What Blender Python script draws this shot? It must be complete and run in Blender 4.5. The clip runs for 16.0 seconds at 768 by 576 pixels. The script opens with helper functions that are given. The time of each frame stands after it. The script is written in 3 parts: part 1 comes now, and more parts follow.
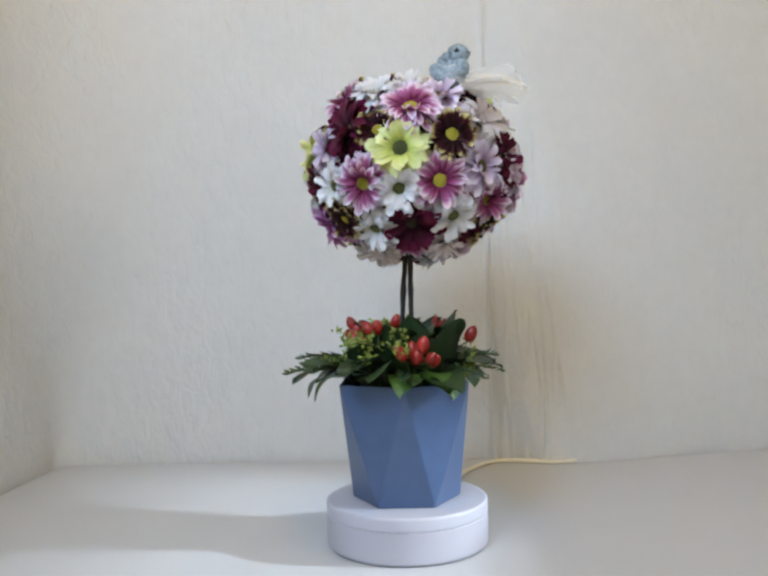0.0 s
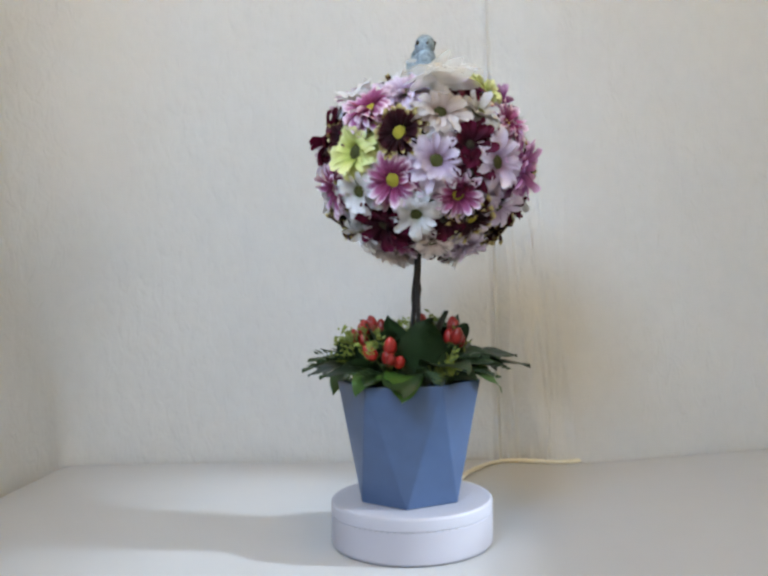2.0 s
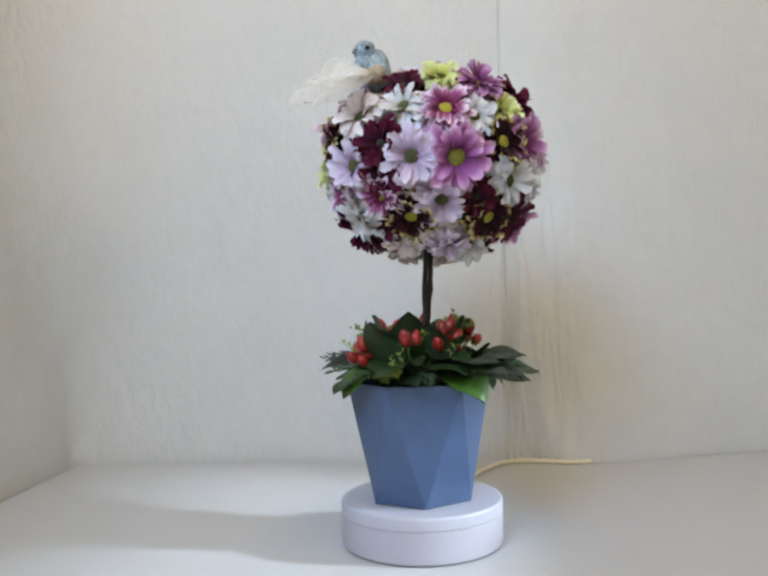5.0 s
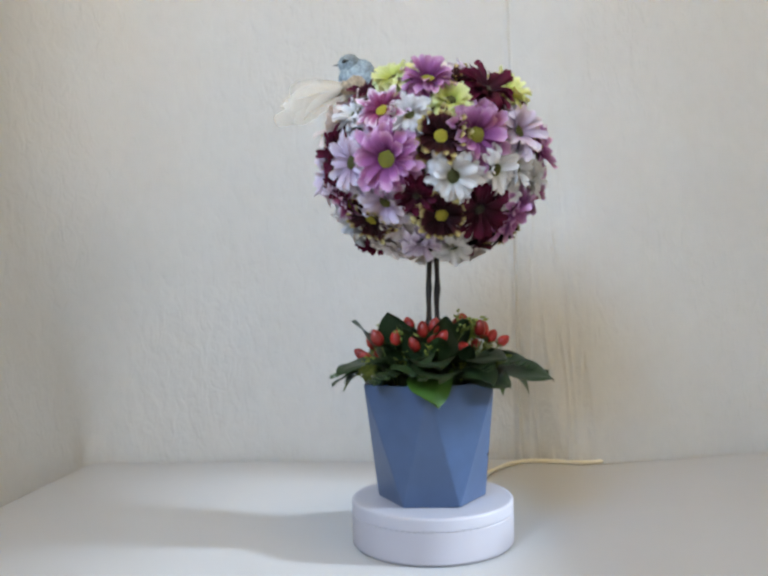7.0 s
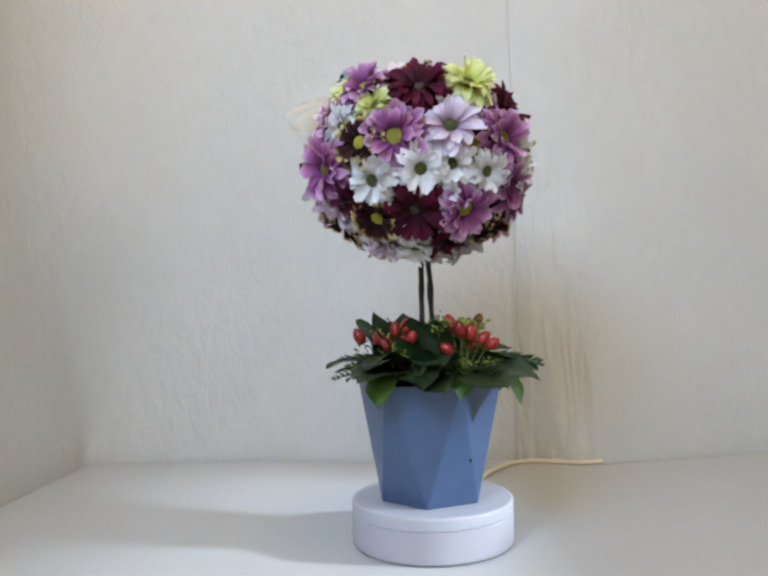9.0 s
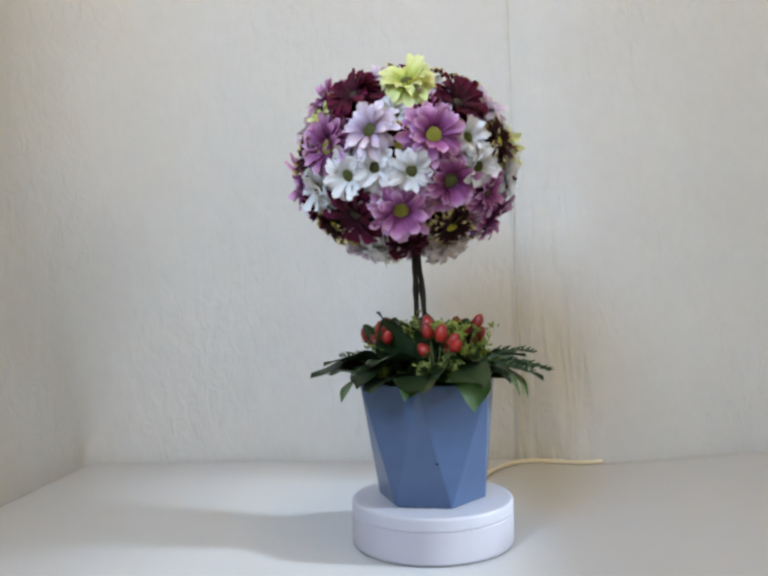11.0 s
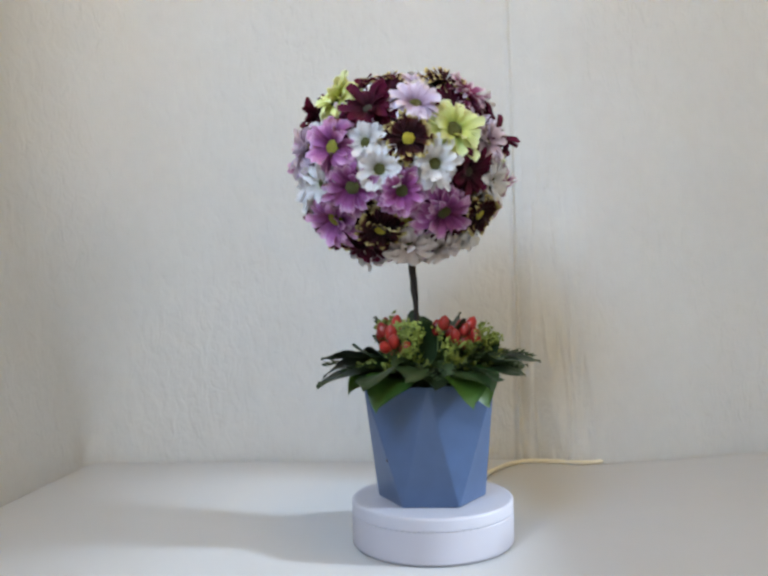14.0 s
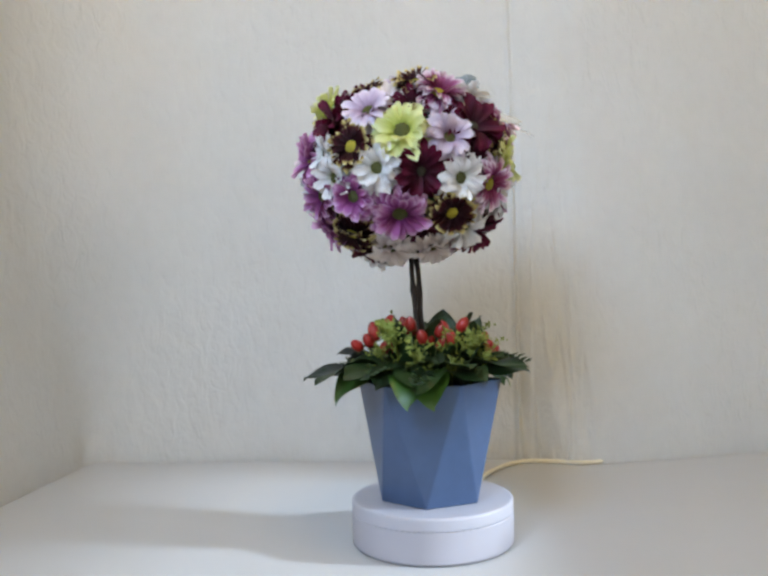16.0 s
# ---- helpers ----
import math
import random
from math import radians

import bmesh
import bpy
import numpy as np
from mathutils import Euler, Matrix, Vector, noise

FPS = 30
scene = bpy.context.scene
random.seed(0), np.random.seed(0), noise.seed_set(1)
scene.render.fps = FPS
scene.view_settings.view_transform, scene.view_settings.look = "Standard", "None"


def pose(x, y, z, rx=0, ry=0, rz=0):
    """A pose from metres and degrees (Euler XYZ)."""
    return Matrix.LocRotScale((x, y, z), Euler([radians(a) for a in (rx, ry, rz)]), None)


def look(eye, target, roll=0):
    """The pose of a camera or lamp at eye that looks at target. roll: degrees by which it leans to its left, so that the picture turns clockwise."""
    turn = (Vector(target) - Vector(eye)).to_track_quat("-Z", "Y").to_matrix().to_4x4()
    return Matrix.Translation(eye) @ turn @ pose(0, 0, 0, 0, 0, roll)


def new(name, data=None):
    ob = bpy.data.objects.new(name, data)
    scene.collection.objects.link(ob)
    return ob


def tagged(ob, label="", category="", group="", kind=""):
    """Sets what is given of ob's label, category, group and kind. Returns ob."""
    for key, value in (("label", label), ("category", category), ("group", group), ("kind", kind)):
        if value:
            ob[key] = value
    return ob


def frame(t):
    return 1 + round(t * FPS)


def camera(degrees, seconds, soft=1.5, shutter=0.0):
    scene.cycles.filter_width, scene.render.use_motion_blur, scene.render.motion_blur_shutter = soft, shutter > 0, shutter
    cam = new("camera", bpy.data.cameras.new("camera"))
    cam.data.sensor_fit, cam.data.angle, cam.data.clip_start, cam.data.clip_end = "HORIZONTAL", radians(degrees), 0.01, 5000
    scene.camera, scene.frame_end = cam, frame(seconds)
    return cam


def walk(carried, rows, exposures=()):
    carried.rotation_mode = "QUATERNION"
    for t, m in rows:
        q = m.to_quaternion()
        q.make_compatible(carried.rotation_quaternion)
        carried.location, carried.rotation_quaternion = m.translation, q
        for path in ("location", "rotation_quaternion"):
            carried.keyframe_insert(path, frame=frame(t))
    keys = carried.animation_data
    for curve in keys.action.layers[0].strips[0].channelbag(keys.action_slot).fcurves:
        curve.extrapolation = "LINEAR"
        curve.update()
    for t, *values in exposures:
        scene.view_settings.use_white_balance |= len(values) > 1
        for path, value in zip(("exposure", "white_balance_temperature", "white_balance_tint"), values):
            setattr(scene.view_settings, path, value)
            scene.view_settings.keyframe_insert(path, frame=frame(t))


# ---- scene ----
from mathutils.bvhtree import BVHTree

cam = camera(55.19, 16.0, soft=2.8)

EYE = Vector((0.0, -0.679, 0.218))


def heading(left, up=0.99, roll=-1.5):
    """The camera's pose, turned to the left and up by degrees."""
    a, b = radians(left), radians(up)
    way = Vector((-math.sin(a) * math.cos(b), math.cos(a) * math.cos(b), math.sin(b)))
    return look(EYE, EYE + way, roll)


walk(cam, [(0.0, heading(1.356)), (0.5, heading(1.414)), (1.0, heading(1.452)), (1.5, heading(1.643)), (2.0, heading(1.700)),
           (2.5, heading(1.814)), (3.0, heading(1.871)), (3.5, heading(1.928)), (4.0, heading(2.043)), (5.2, heading(2.60)), (6.3, heading(3.12)),
           (6.6, heading(3.23)), (7.0, heading(3.300)), (8.0, heading(3.300)), (16.0, heading(3.300))],
     exposures=[(0.0, -0.04, 7050, 20), (16.0, -0.04, 7050, 20)])

# ---- light ----
world = bpy.data.worlds.new("world")
world.use_nodes = True
world.node_tree.nodes["Background"].inputs[0].default_value = (0.8, 0.85, 1.0, 1)
world.node_tree.nodes["Background"].inputs[1].default_value = 0.05
scene.world = world


def area_lamp(name, eye, target, size, power, colour, size_y=None, spread=180):
    lamp = bpy.data.lights.new(name, "AREA")
    lamp.shape, lamp.size, lamp.size_y = "RECTANGLE", size, size_y or size
    lamp.energy, lamp.color = power, colour
    lamp.spread = radians(spread)
    ob = new(name, lamp)
    ob.matrix_world = look(eye, target)
    return ob


area_lamp("window_light", (-0.44, -1.02, 0.98), (-0.16, 0.05, 0.40), 0.42, 6.0, (0.375, 0.655, 1.0), 0.42, 115)
area_lamp("side_window_light", (2.52, -0.45, 1.04), (0, 0, 0.1), 0.17, 132.0, (0.60, 0.82, 1.0), 0.10)
# fill lamp added high on the right to brighten that side of the ball
area_lamp("upper_side_fill", (2.45, -0.42, 1.86), (0, 0, 0.2), 0.20, 34.0, (0.80, 0.91, 1.0))
area_lamp("ceiling_light", (0.06, -0.34, 1.60), (0.04, -0.02, 0), 0.28, 4.7, (1.0, 0.78, 0.34))
area_lamp("room_light", (-0.1, -2.3, 2.15), (-0.1, -1.0, 0), 0.9, 14.0, (1.0, 0.77, 0.30))


# ---- materials ----
def material(name, colour, rough=0.6, vary=0.08, scale=40.0, bump=0.0, bump_scale=200.0, metal=0.0, spread=0.0, coat=0.0, sheen=0.0, subsurface=0.0, distance=0.001):
    """A plain surface with two sizes of noise in its colour, relief and a spread of brightness from piece to piece."""
    m = bpy.data.materials.new(name)
    m.use_nodes = True
    n, l = m.node_tree.nodes, m.node_tree.links
    b = n["Principled BSDF"]
    b.inputs["Roughness"].default_value, b.inputs["Metallic"].default_value = rough, metal
    b.inputs["Coat Weight"].default_value, b.inputs["Sheen Weight"].default_value = coat, sheen
    b.inputs["Subsurface Weight"].default_value, b.inputs["Subsurface Scale"].default_value = subsurface, 0.004
    place = n.new("ShaderNodeTexCoord")
    big, fine = n.new("ShaderNodeTexNoise"), n.new("ShaderNodeTexNoise")
    big.inputs["Scale"].default_value, fine.inputs["Scale"].default_value = scale / 6, scale
    big.inputs["Detail"].default_value, fine.inputs["Detail"].default_value = 3, 4
    both = n.new("ShaderNodeMath")
    both.operation = "ADD"
    for t in (big, fine):
        l.new(place.outputs["Object"], t.inputs["Vector"])
    l.new(big.outputs["Fac"], both.inputs[0]), l.new(fine.outputs["Fac"], both.inputs[1])
    level = n.new("ShaderNodeMapRange")
    level.inputs["From Min"].default_value, level.inputs["From Max"].default_value = 0.6, 1.4
    level.inputs["To Min"].default_value, level.inputs["To Max"].default_value = 1 - vary, 1 + vary
    l.new(both.outputs[0], level.inputs["Value"])
    value = level.outputs["Result"]
    if spread:
        info, piece, times = n.new("ShaderNodeObjectInfo"), n.new("ShaderNodeMapRange"), n.new("ShaderNodeMath")
        piece.inputs["To Min"].default_value, piece.inputs["To Max"].default_value = 1 - spread, 1 + spread
        times.operation = "MULTIPLY"
        l.new(info.outputs["Random"], piece.inputs["Value"])
        l.new(value, times.inputs[0]), l.new(piece.outputs["Result"], times.inputs[1])
        value = times.outputs[0]
    mix = n.new("ShaderNodeHueSaturation")
    mix.inputs["Color"].default_value = (*colour, 1)
    l.new(value, mix.inputs["Value"])
    l.new(mix.outputs["Color"], b.inputs["Base Color"])
    if bump:
        grain, relief = n.new("ShaderNodeTexNoise"), n.new("ShaderNodeBump")
        grain.inputs["Scale"].default_value, grain.inputs["Detail"].default_value = bump_scale, 5
        relief.inputs["Strength"].default_value, relief.inputs["Distance"].default_value = bump, distance
        l.new(place.outputs["Object"], grain.inputs["Vector"])
        l.new(grain.outputs["Fac"], relief.inputs["Height"]), l.new(relief.outputs["Normal"], b.inputs["Normal"])
    return m


def petal_material(name, stops, rough=0.55, vein=0.07, spread=0.1, edge=0.0):
    """A petal: colours from its root to its tip along the second coordinate, fine veins across the first."""
    m = bpy.data.materials.new(name)
    m.use_nodes = True
    n, l = m.node_tree.nodes, m.node_tree.links
    b = n["Principled BSDF"]
    b.inputs["Roughness"].default_value = rough
    b.inputs["Sheen Weight"].default_value = 0.03
    b.inputs["Specular IOR Level"].default_value = 0.18
    uv, parts = n.new("ShaderNodeUVMap"), n.new("ShaderNodeSeparateXYZ")
    uv.uv_map = "UVMap"
    l.new(uv.outputs["UV"], parts.inputs[0])
    ramp = n.new("ShaderNodeValToRGB")
    while len(ramp.color_ramp.elements) < len(stops):
        ramp.color_ramp.elements.new(0.5)
    for e, (at, c) in zip(ramp.color_ramp.elements, stops):
        e.position, e.color = at, (*c, 1)
    noise_ = n.new("ShaderNodeTexNoise")
    noise_.inputs["Scale"].default_value, noise_.inputs["Detail"].default_value = 3.0, 3
    place = n.new("ShaderNodeTexCoord")
    l.new(place.outputs["Object"], noise_.inputs["Vector"])
    shift = n.new("ShaderNodeMath")
    shift.operation = "MULTIPLY_ADD"
    l.new(noise_.outputs["Fac"], shift.inputs[0])
    shift.inputs[1].default_value = 0.3
    l.new(parts.outputs["Y"], shift.inputs[2])
    less = n.new("ShaderNodeMath")
    less.operation = "SUBTRACT"
    less.inputs[1].default_value = 0.15
    l.new(shift.outputs[0], less.inputs[0])
    # towards the two long edges the colour runs on to that of the tip
    middle, square, rim = n.new("ShaderNodeMath"), n.new("ShaderNodeMath"), n.new("ShaderNodeMath")
    middle.operation, square.operation, rim.operation = "SUBTRACT", "MULTIPLY", "MULTIPLY_ADD"
    middle.inputs[1].default_value, rim.inputs[1].default_value = 0.5, 4 * edge
    l.new(parts.outputs["X"], middle.inputs[0])
    l.new(middle.outputs[0], square.inputs[0]), l.new(middle.outputs[0], square.inputs[1])
    l.new(square.outputs[0], rim.inputs[0]), l.new(less.outputs[0], rim.inputs[2])
    less = rim
    l.new(less.outputs[0], ramp.inputs["Fac"])
    wave = n.new("ShaderNodeMath")
    wave.operation = "SINE"
    many = n.new("ShaderNodeMath")
    many.operation = "MULTIPLY"
    many.inputs[1].default_value = 34
    l.new(parts.outputs["X"], many.inputs[0]), l.new(many.outputs[0], wave.inputs[0])
    level = n.new("ShaderNodeMapRange")
    level.inputs["From Min"].default_value = -1
    level.inputs["To Min"].default_value, level.inputs["To Max"].default_value = 1 - vein, 1
    l.new(wave.outputs[0], level.inputs["Value"])
    info, piece, times = n.new("ShaderNodeObjectInfo"), n.new("ShaderNodeMapRange"), n.new("ShaderNodeMath")
    piece.inputs["To Min"].default_value, piece.inputs["To Max"].default_value = 1 - spread, 1 + spread
    times.operation = "MULTIPLY"
    l.new(info.outputs["Random"], piece.inputs["Value"])
    l.new(level.outputs["Result"], times.inputs[0]), l.new(piece.outputs["Result"], times.inputs[1])
    mix = n.new("ShaderNodeHueSaturation")
    l.new(ramp.outputs["Color"], mix.inputs["Color"]), l.new(times.outputs[0], mix.inputs["Value"])
    l.new(mix.outputs["Color"], b.inputs["Base Color"])
    relief = n.new("ShaderNodeBump")
    relief.inputs["Strength"].default_value, relief.inputs["Distance"].default_value = 0.25, 0.0006
    l.new(wave.outputs[0], relief.inputs["Height"]), l.new(relief.outputs["Normal"], b.inputs["Normal"])
    back, blend_ = n.new("ShaderNodeBsdfTranslucent"), n.new("ShaderNodeMixShader")
    blend_.inputs[0].default_value = 0.22
    l.new(mix.outputs["Color"], back.inputs["Color"])
    l.new(b.outputs[0], blend_.inputs[1]), l.new(back.outputs[0], blend_.inputs[2])
    l.new(blend_.outputs[0], n["Material Output"].inputs["Surface"])
    return m


WALL = material("rough_wall_paper", (0.625, 0.62, 0.60), 0.9, 0.03, 60, 0.5, 130, distance=0.0016)
wall_nodes = WALL.node_tree
paper_place, paper_stretch, emboss = wall_nodes.nodes.new("ShaderNodeTexCoord"), wall_nodes.nodes.new("ShaderNodeMapping"), wall_nodes.nodes.new("ShaderNodeTexNoise")
paper_stretch.inputs["Rotation"].default_value, paper_stretch.inputs["Scale"].default_value = (0, radians(24), 0), (1.5, 1.0, 0.75)
emboss.inputs["Scale"].default_value, emboss.inputs["Detail"].default_value, emboss.inputs["Distortion"].default_value = 46, 2.5, 0.8
emboss_relief = wall_nodes.nodes.new("ShaderNodeBump")
emboss_relief.inputs["Strength"].default_value, emboss_relief.inputs["Distance"].default_value = 0.52, 0.0055
wall_nodes.links.new(paper_place.outputs["Object"], paper_stretch.inputs["Vector"])
wall_nodes.links.new(paper_stretch.outputs["Vector"], emboss.inputs["Vector"])
wall_nodes.links.new(emboss.outputs["Fac"], emboss_relief.inputs["Height"])
wall_nodes.links.new(emboss_relief.outputs["Normal"], wall_nodes.nodes["Bump"].inputs["Normal"])
PLAIN = material("room_paint", (0.74, 0.71, 0.66), 0.9, 0.04, 8, 0.1, 60)
FLOOR = material("floor_boards", (0.30, 0.25, 0.17), 0.5, 0.15, 12, 0.1, 60)
TABLE = material("white_laminate", (0.525, 0.53, 0.54), 0.40, 0.02, 20, 0.03, 300)
PLASTIC = material("white_plastic", (0.44, 0.425, 0.47), 0.48, 0.015, 60, 0.03, 500)
PLATTER = material("white_platter", (0.47, 0.46, 0.51), 0.48, 0.015, 60, 0.03, 500)
MARK = material("grey_print", (0.37, 0.36, 0.39), 0.6)
RUBBER = material("grey_rubber", (0.25, 0.24, 0.24), 0.8)
CABLE = material("cream_cable", (0.80, 0.74, 0.58), 0.45)
POT = material("blue_plastic_pot", (0.056, 0.100, 0.195), 0.29, 0.10, 70, 0.10, 900, distance=0.0004)
SOIL = material("dark_foam", (0.02, 0.03, 0.018), 0.95, 0.4, 200, 0.6, 300)
CORE = material("green_foam", (0.05, 0.075, 0.03), 0.95, 0.4, 200, 0.6, 300)
TWIG = material("brown_bark", (0.022, 0.015, 0.011), 0.8, 0.35, 300, 0.8, 700)
LEAF_DARK = material("dark_leaf", (0.012, 0.034, 0.0085), 0.50, 0.25, 120, 0.25, 400, spread=0.35, coat=0.0)
LEAF_BRIGHT = material("bright_leaf", (0.050, 0.125, 0.018), 0.42, 0.22, 120, 0.25, 400, spread=0.3)
FERN = material("fern_leaf", (0.045, 0.085, 0.03), 0.6, 0.25, 150, 0.2, 500, spread=0.3)
SPRIG = material("yellow_green_sprig", (0.23, 0.28, 0.050), 0.65, 0.3, 200, 0.3, 600, spread=0.35)
BERRY = material("red_berry", (0.33, 0.019, 0.014), 0.34, 0.35, 120, 0.05, 500, spread=0.35)
CALYX = material("green_calyx", (0.11, 0.15, 0.04), 0.6, 0.2, 200)
DISC_YELLOW = material("yellow_disc", (0.36, 0.30, 0.022), 0.75, 0.2, 6, 1.0, 18, spread=0.15, distance=0.002)
DISC_GREEN = material("green_disc", (0.070, 0.072, 0.012), 0.75, 0.25, 6, 1.0, 18, spread=0.2, distance=0.002)
DISC_OLIVE = material("olive_disc", (0.24, 0.22, 0.022), 0.75, 0.25, 6, 1.0, 18, spread=0.2, distance=0.002)
DISC_DARK = material("dark_disc", (0.045, 0.035, 0.02), 0.8, 0.3, 6, 1.0, 18, distance=0.002)
BIRD_BLUE = material("blue_grey_plumage", (0.27, 0.335, 0.37), 0.85, 0.80, 300, 0.6, 500)
BIRD_PALE = material("mottled_grey_plumage", (0.24, 0.27, 0.28), 0.85, 0.5, 420, 0.6, 500)
BIRD_TAN = material("speckled_tan_feather", (0.42, 0.32, 0.22), 0.85, 0.60, 330, 0.5, 500)
FEATHER = material("cream_feather", (0.94, 0.93, 0.91), 0.8, 0.05, 200)
feather_nodes = FEATHER.node_tree
glow_through, blend = feather_nodes.nodes.new("ShaderNodeBsdfTranslucent"), feather_nodes.nodes.new("ShaderNodeMixShader")
glow_through.inputs["Color"].default_value, blend.inputs[0].default_value = (0.97, 0.96, 0.93, 1), 0.7
feather_nodes.links.new(feather_nodes.nodes["Principled BSDF"].outputs[0], blend.inputs[1])
feather_nodes.links.new(glow_through.outputs[0], blend.inputs[2])
gaps, thin = feather_nodes.nodes.new("ShaderNodeBsdfTransparent"), feather_nodes.nodes.new("ShaderNodeMixShader")
thin.inputs[0].default_value = 0.72
feather_nodes.links.new(blend.outputs[0], thin.inputs[1])
feather_nodes.links.new(gaps.outputs[0], thin.inputs[2])
feather_nodes.links.new(thin.outputs[0], feather_nodes.nodes["Material Output"].inputs["Surface"])
BLACK = material("black_bead", (0.01, 0.01, 0.012), 0.2)
BEAK = material("grey_beak", (0.14, 0.15, 0.16), 0.7, 0.4, 400)

# the root stops mix the petals' own darker base with painted-in shade
KINDS = {
    "purple": (petal_material("purple_petal", [(0.0, (0.10, 0.012, 0.06)), (0.35, (0.225, 0.020, 0.080)), (0.72, (0.46, 0.13, 0.28)), (1.0, (0.90, 0.74, 0.84))], edge=0.26), DISC_YELLOW,
               "purple daisy with pale petal tips and yellow disc", 23, 0.20, 0.225),
    "mauve": (petal_material("mauve_petal", [(0.0, (0.09, 0.010, 0.055)), (0.28, (0.215, 0.043, 0.165)), (0.7, (0.46, 0.155, 0.37)), (1.0, (0.76, 0.45, 0.68))], edge=0.14), DISC_OLIVE,
              "large mauve daisy with greenish yellow disc", 20, 0.22, 0.285),
    "plum": (petal_material("plum_petal", [(0.0, (0.07, 0.008, 0.05)), (0.35, (0.20, 0.03, 0.14)), (0.75, (0.42, 0.12, 0.32)), (1.0, (0.68, 0.42, 0.62))], edge=0.16), DISC_GREEN,
             "deep plum daisy with paler tips and olive disc", 21, 0.20, 0.27),
    "lime": (petal_material("lime_petal", [(0.0, (0.30, 0.36, 0.04)), (0.35, (0.66, 0.70, 0.20)), (1.0, (0.87, 0.88, 0.50))]), DISC_GREEN,
             "lime yellow daisy with green disc", 18, 0.22, 0.31),
    "dark": (petal_material("dark_red_petal", [(0.0, (0.016, 0.002, 0.004)), (0.55, (0.030, 0.002, 0.007)), (0.76, (0.06, 0.006, 0.010)), (0.90, (0.62, 0.50, 0.20)), (1.0, (0.78, 0.68, 0.36))]), DISC_YELLOW,
             "dark maroon daisy with yellow petal tips and disc", 24, 0.22, 0.2),
    "white": (petal_material("white_petal", [(0.0, (0.42, 0.44, 0.24)), (0.25, (0.70, 0.68, 0.66)), (0.6, (0.83, 0.81, 0.82)), (1.0, (0.90, 0.88, 0.88))]), DISC_GREEN,
              "white daisy with green disc", 18, 0.22, 0.285),
    "burgundy": (petal_material("burgundy_petal", [(0.0, (0.030, 0.002, 0.009)), (0.5, (0.065, 0.003, 0.017)), (1.0, (0.135, 0.006, 0.036))]), DISC_DARK,
                 "burgundy daisy with dark disc", 22, 0.15, 0.26),
    "lilac": (petal_material("lilac_petal", [(0.0, (0.28, 0.16, 0.24)), (0.3, (0.55, 0.40, 0.54)), (0.75, (0.78, 0.66, 0.78)), (1.0, (0.90, 0.81, 0.89))]), DISC_GREEN,
              "pale lilac daisy with olive disc", 19, 0.20, 0.285),
    "pink": (petal_material("pale_pink_petal", [(0.0, (0.50, 0.36, 0.34)), (0.35, (0.82, 0.70, 0.67)), (1.0, (0.90, 0.82, 0.79))]), DISC_GREEN,
             "pale pink daisy with olive disc", 18, 0.19, 0.3),
}


# ---- building helpers ----
def mesh_of(name, verts, faces, mat, smooth=True, uvs=None):
    me = bpy.data.meshes.new(name)
    me.from_pydata([tuple(v) for v in verts], [], faces)
    if uvs is not None:
        layer = me.uv_layers.new(name="UVMap")
        for loop in me.loops:
            layer.data[loop.index].uv = uvs[loop.vertex_index]
    me.materials.append(mat)
    me.polygons.foreach_set("use_smooth", [smooth] * len(me.polygons))
    me.update()
    return me


def part(name, data, parent, m=None, label=""):
    """Links a mesh as one object under a thing or a part, at the pose m in its space."""
    ob = new(name, data)
    ob.parent = parent
    if m is not None:
        ob.matrix_basis = m
    return tagged(ob, label)


def box(name, lo, hi, mat, bevel=0.0):
    bm = bmesh.new()
    bmesh.ops.create_cube(bm, size=1)
    for v in bm.verts:
        v.co = Vector([(a + b) / 2 + c * (b - a) for a, b, c in zip(lo, hi, v.co)])
    if bevel:
        bmesh.ops.bevel(bm, geom=bm.edges[:], offset=bevel, segments=3, profile=0.5, affect="EDGES")
    me = bpy.data.meshes.new(name)
    bm.to_mesh(me)
    bm.free()
    me.materials.append(mat)
    return me


def turned(name, outline, mat, steps=96):
    """A solid of revolution from (radius, height) pairs, closed where the radius is 0."""
    verts, faces = [], []
    for r, z in outline:
        for i in range(steps):
            a = 2 * math.pi * i / steps
            verts.append((r * math.cos(a), r * math.sin(a), z))
    for k in range(len(outline) - 1):
        for i in range(steps):
            j = (i + 1) % steps
            faces.append((k * steps + i, k * steps + j, (k + 1) * steps + j, (k + 1) * steps + i))
    return mesh_of(name, verts, faces, mat)


def tube(name, path, radii, mat, sides=8, wobble=0.0, rng=None):
    """A round bar along a path of points."""
    verts, faces = [], []
    pts = [Vector(p) for p in path]
    for i, p in enumerate(pts):
        way = (pts[min(i + 1, len(pts) - 1)] - pts[max(i - 1, 0)]).normalized()
        side = way.orthogonal().normalized() if abs(way.z) > 0.9 else way.cross(Vector((0, 0, 1))).normalized()
        other = way.cross(side)
        r = radii[i] if isinstance(radii, (list, tuple)) else radii
        for k in range(sides):
            a = 2 * math.pi * k / sides
            rr = r * (1 + (rng.uniform(-wobble, wobble) if rng else 0))
            verts.append(p + side * rr * math.cos(a) + other * rr * math.sin(a))
    n = len(pts)
    for i in range(n - 1):
        for k in range(sides):
            j = (k + 1) % sides
            faces.append((i * sides + k, i * sides + j, (i + 1) * sides + j, (i + 1) * sides + k))
    faces.append(tuple(range(sides))[::-1])
    faces.append(tuple(range((n - 1) * sides, n * sides)))
    return mesh_of(name, verts, faces, mat)


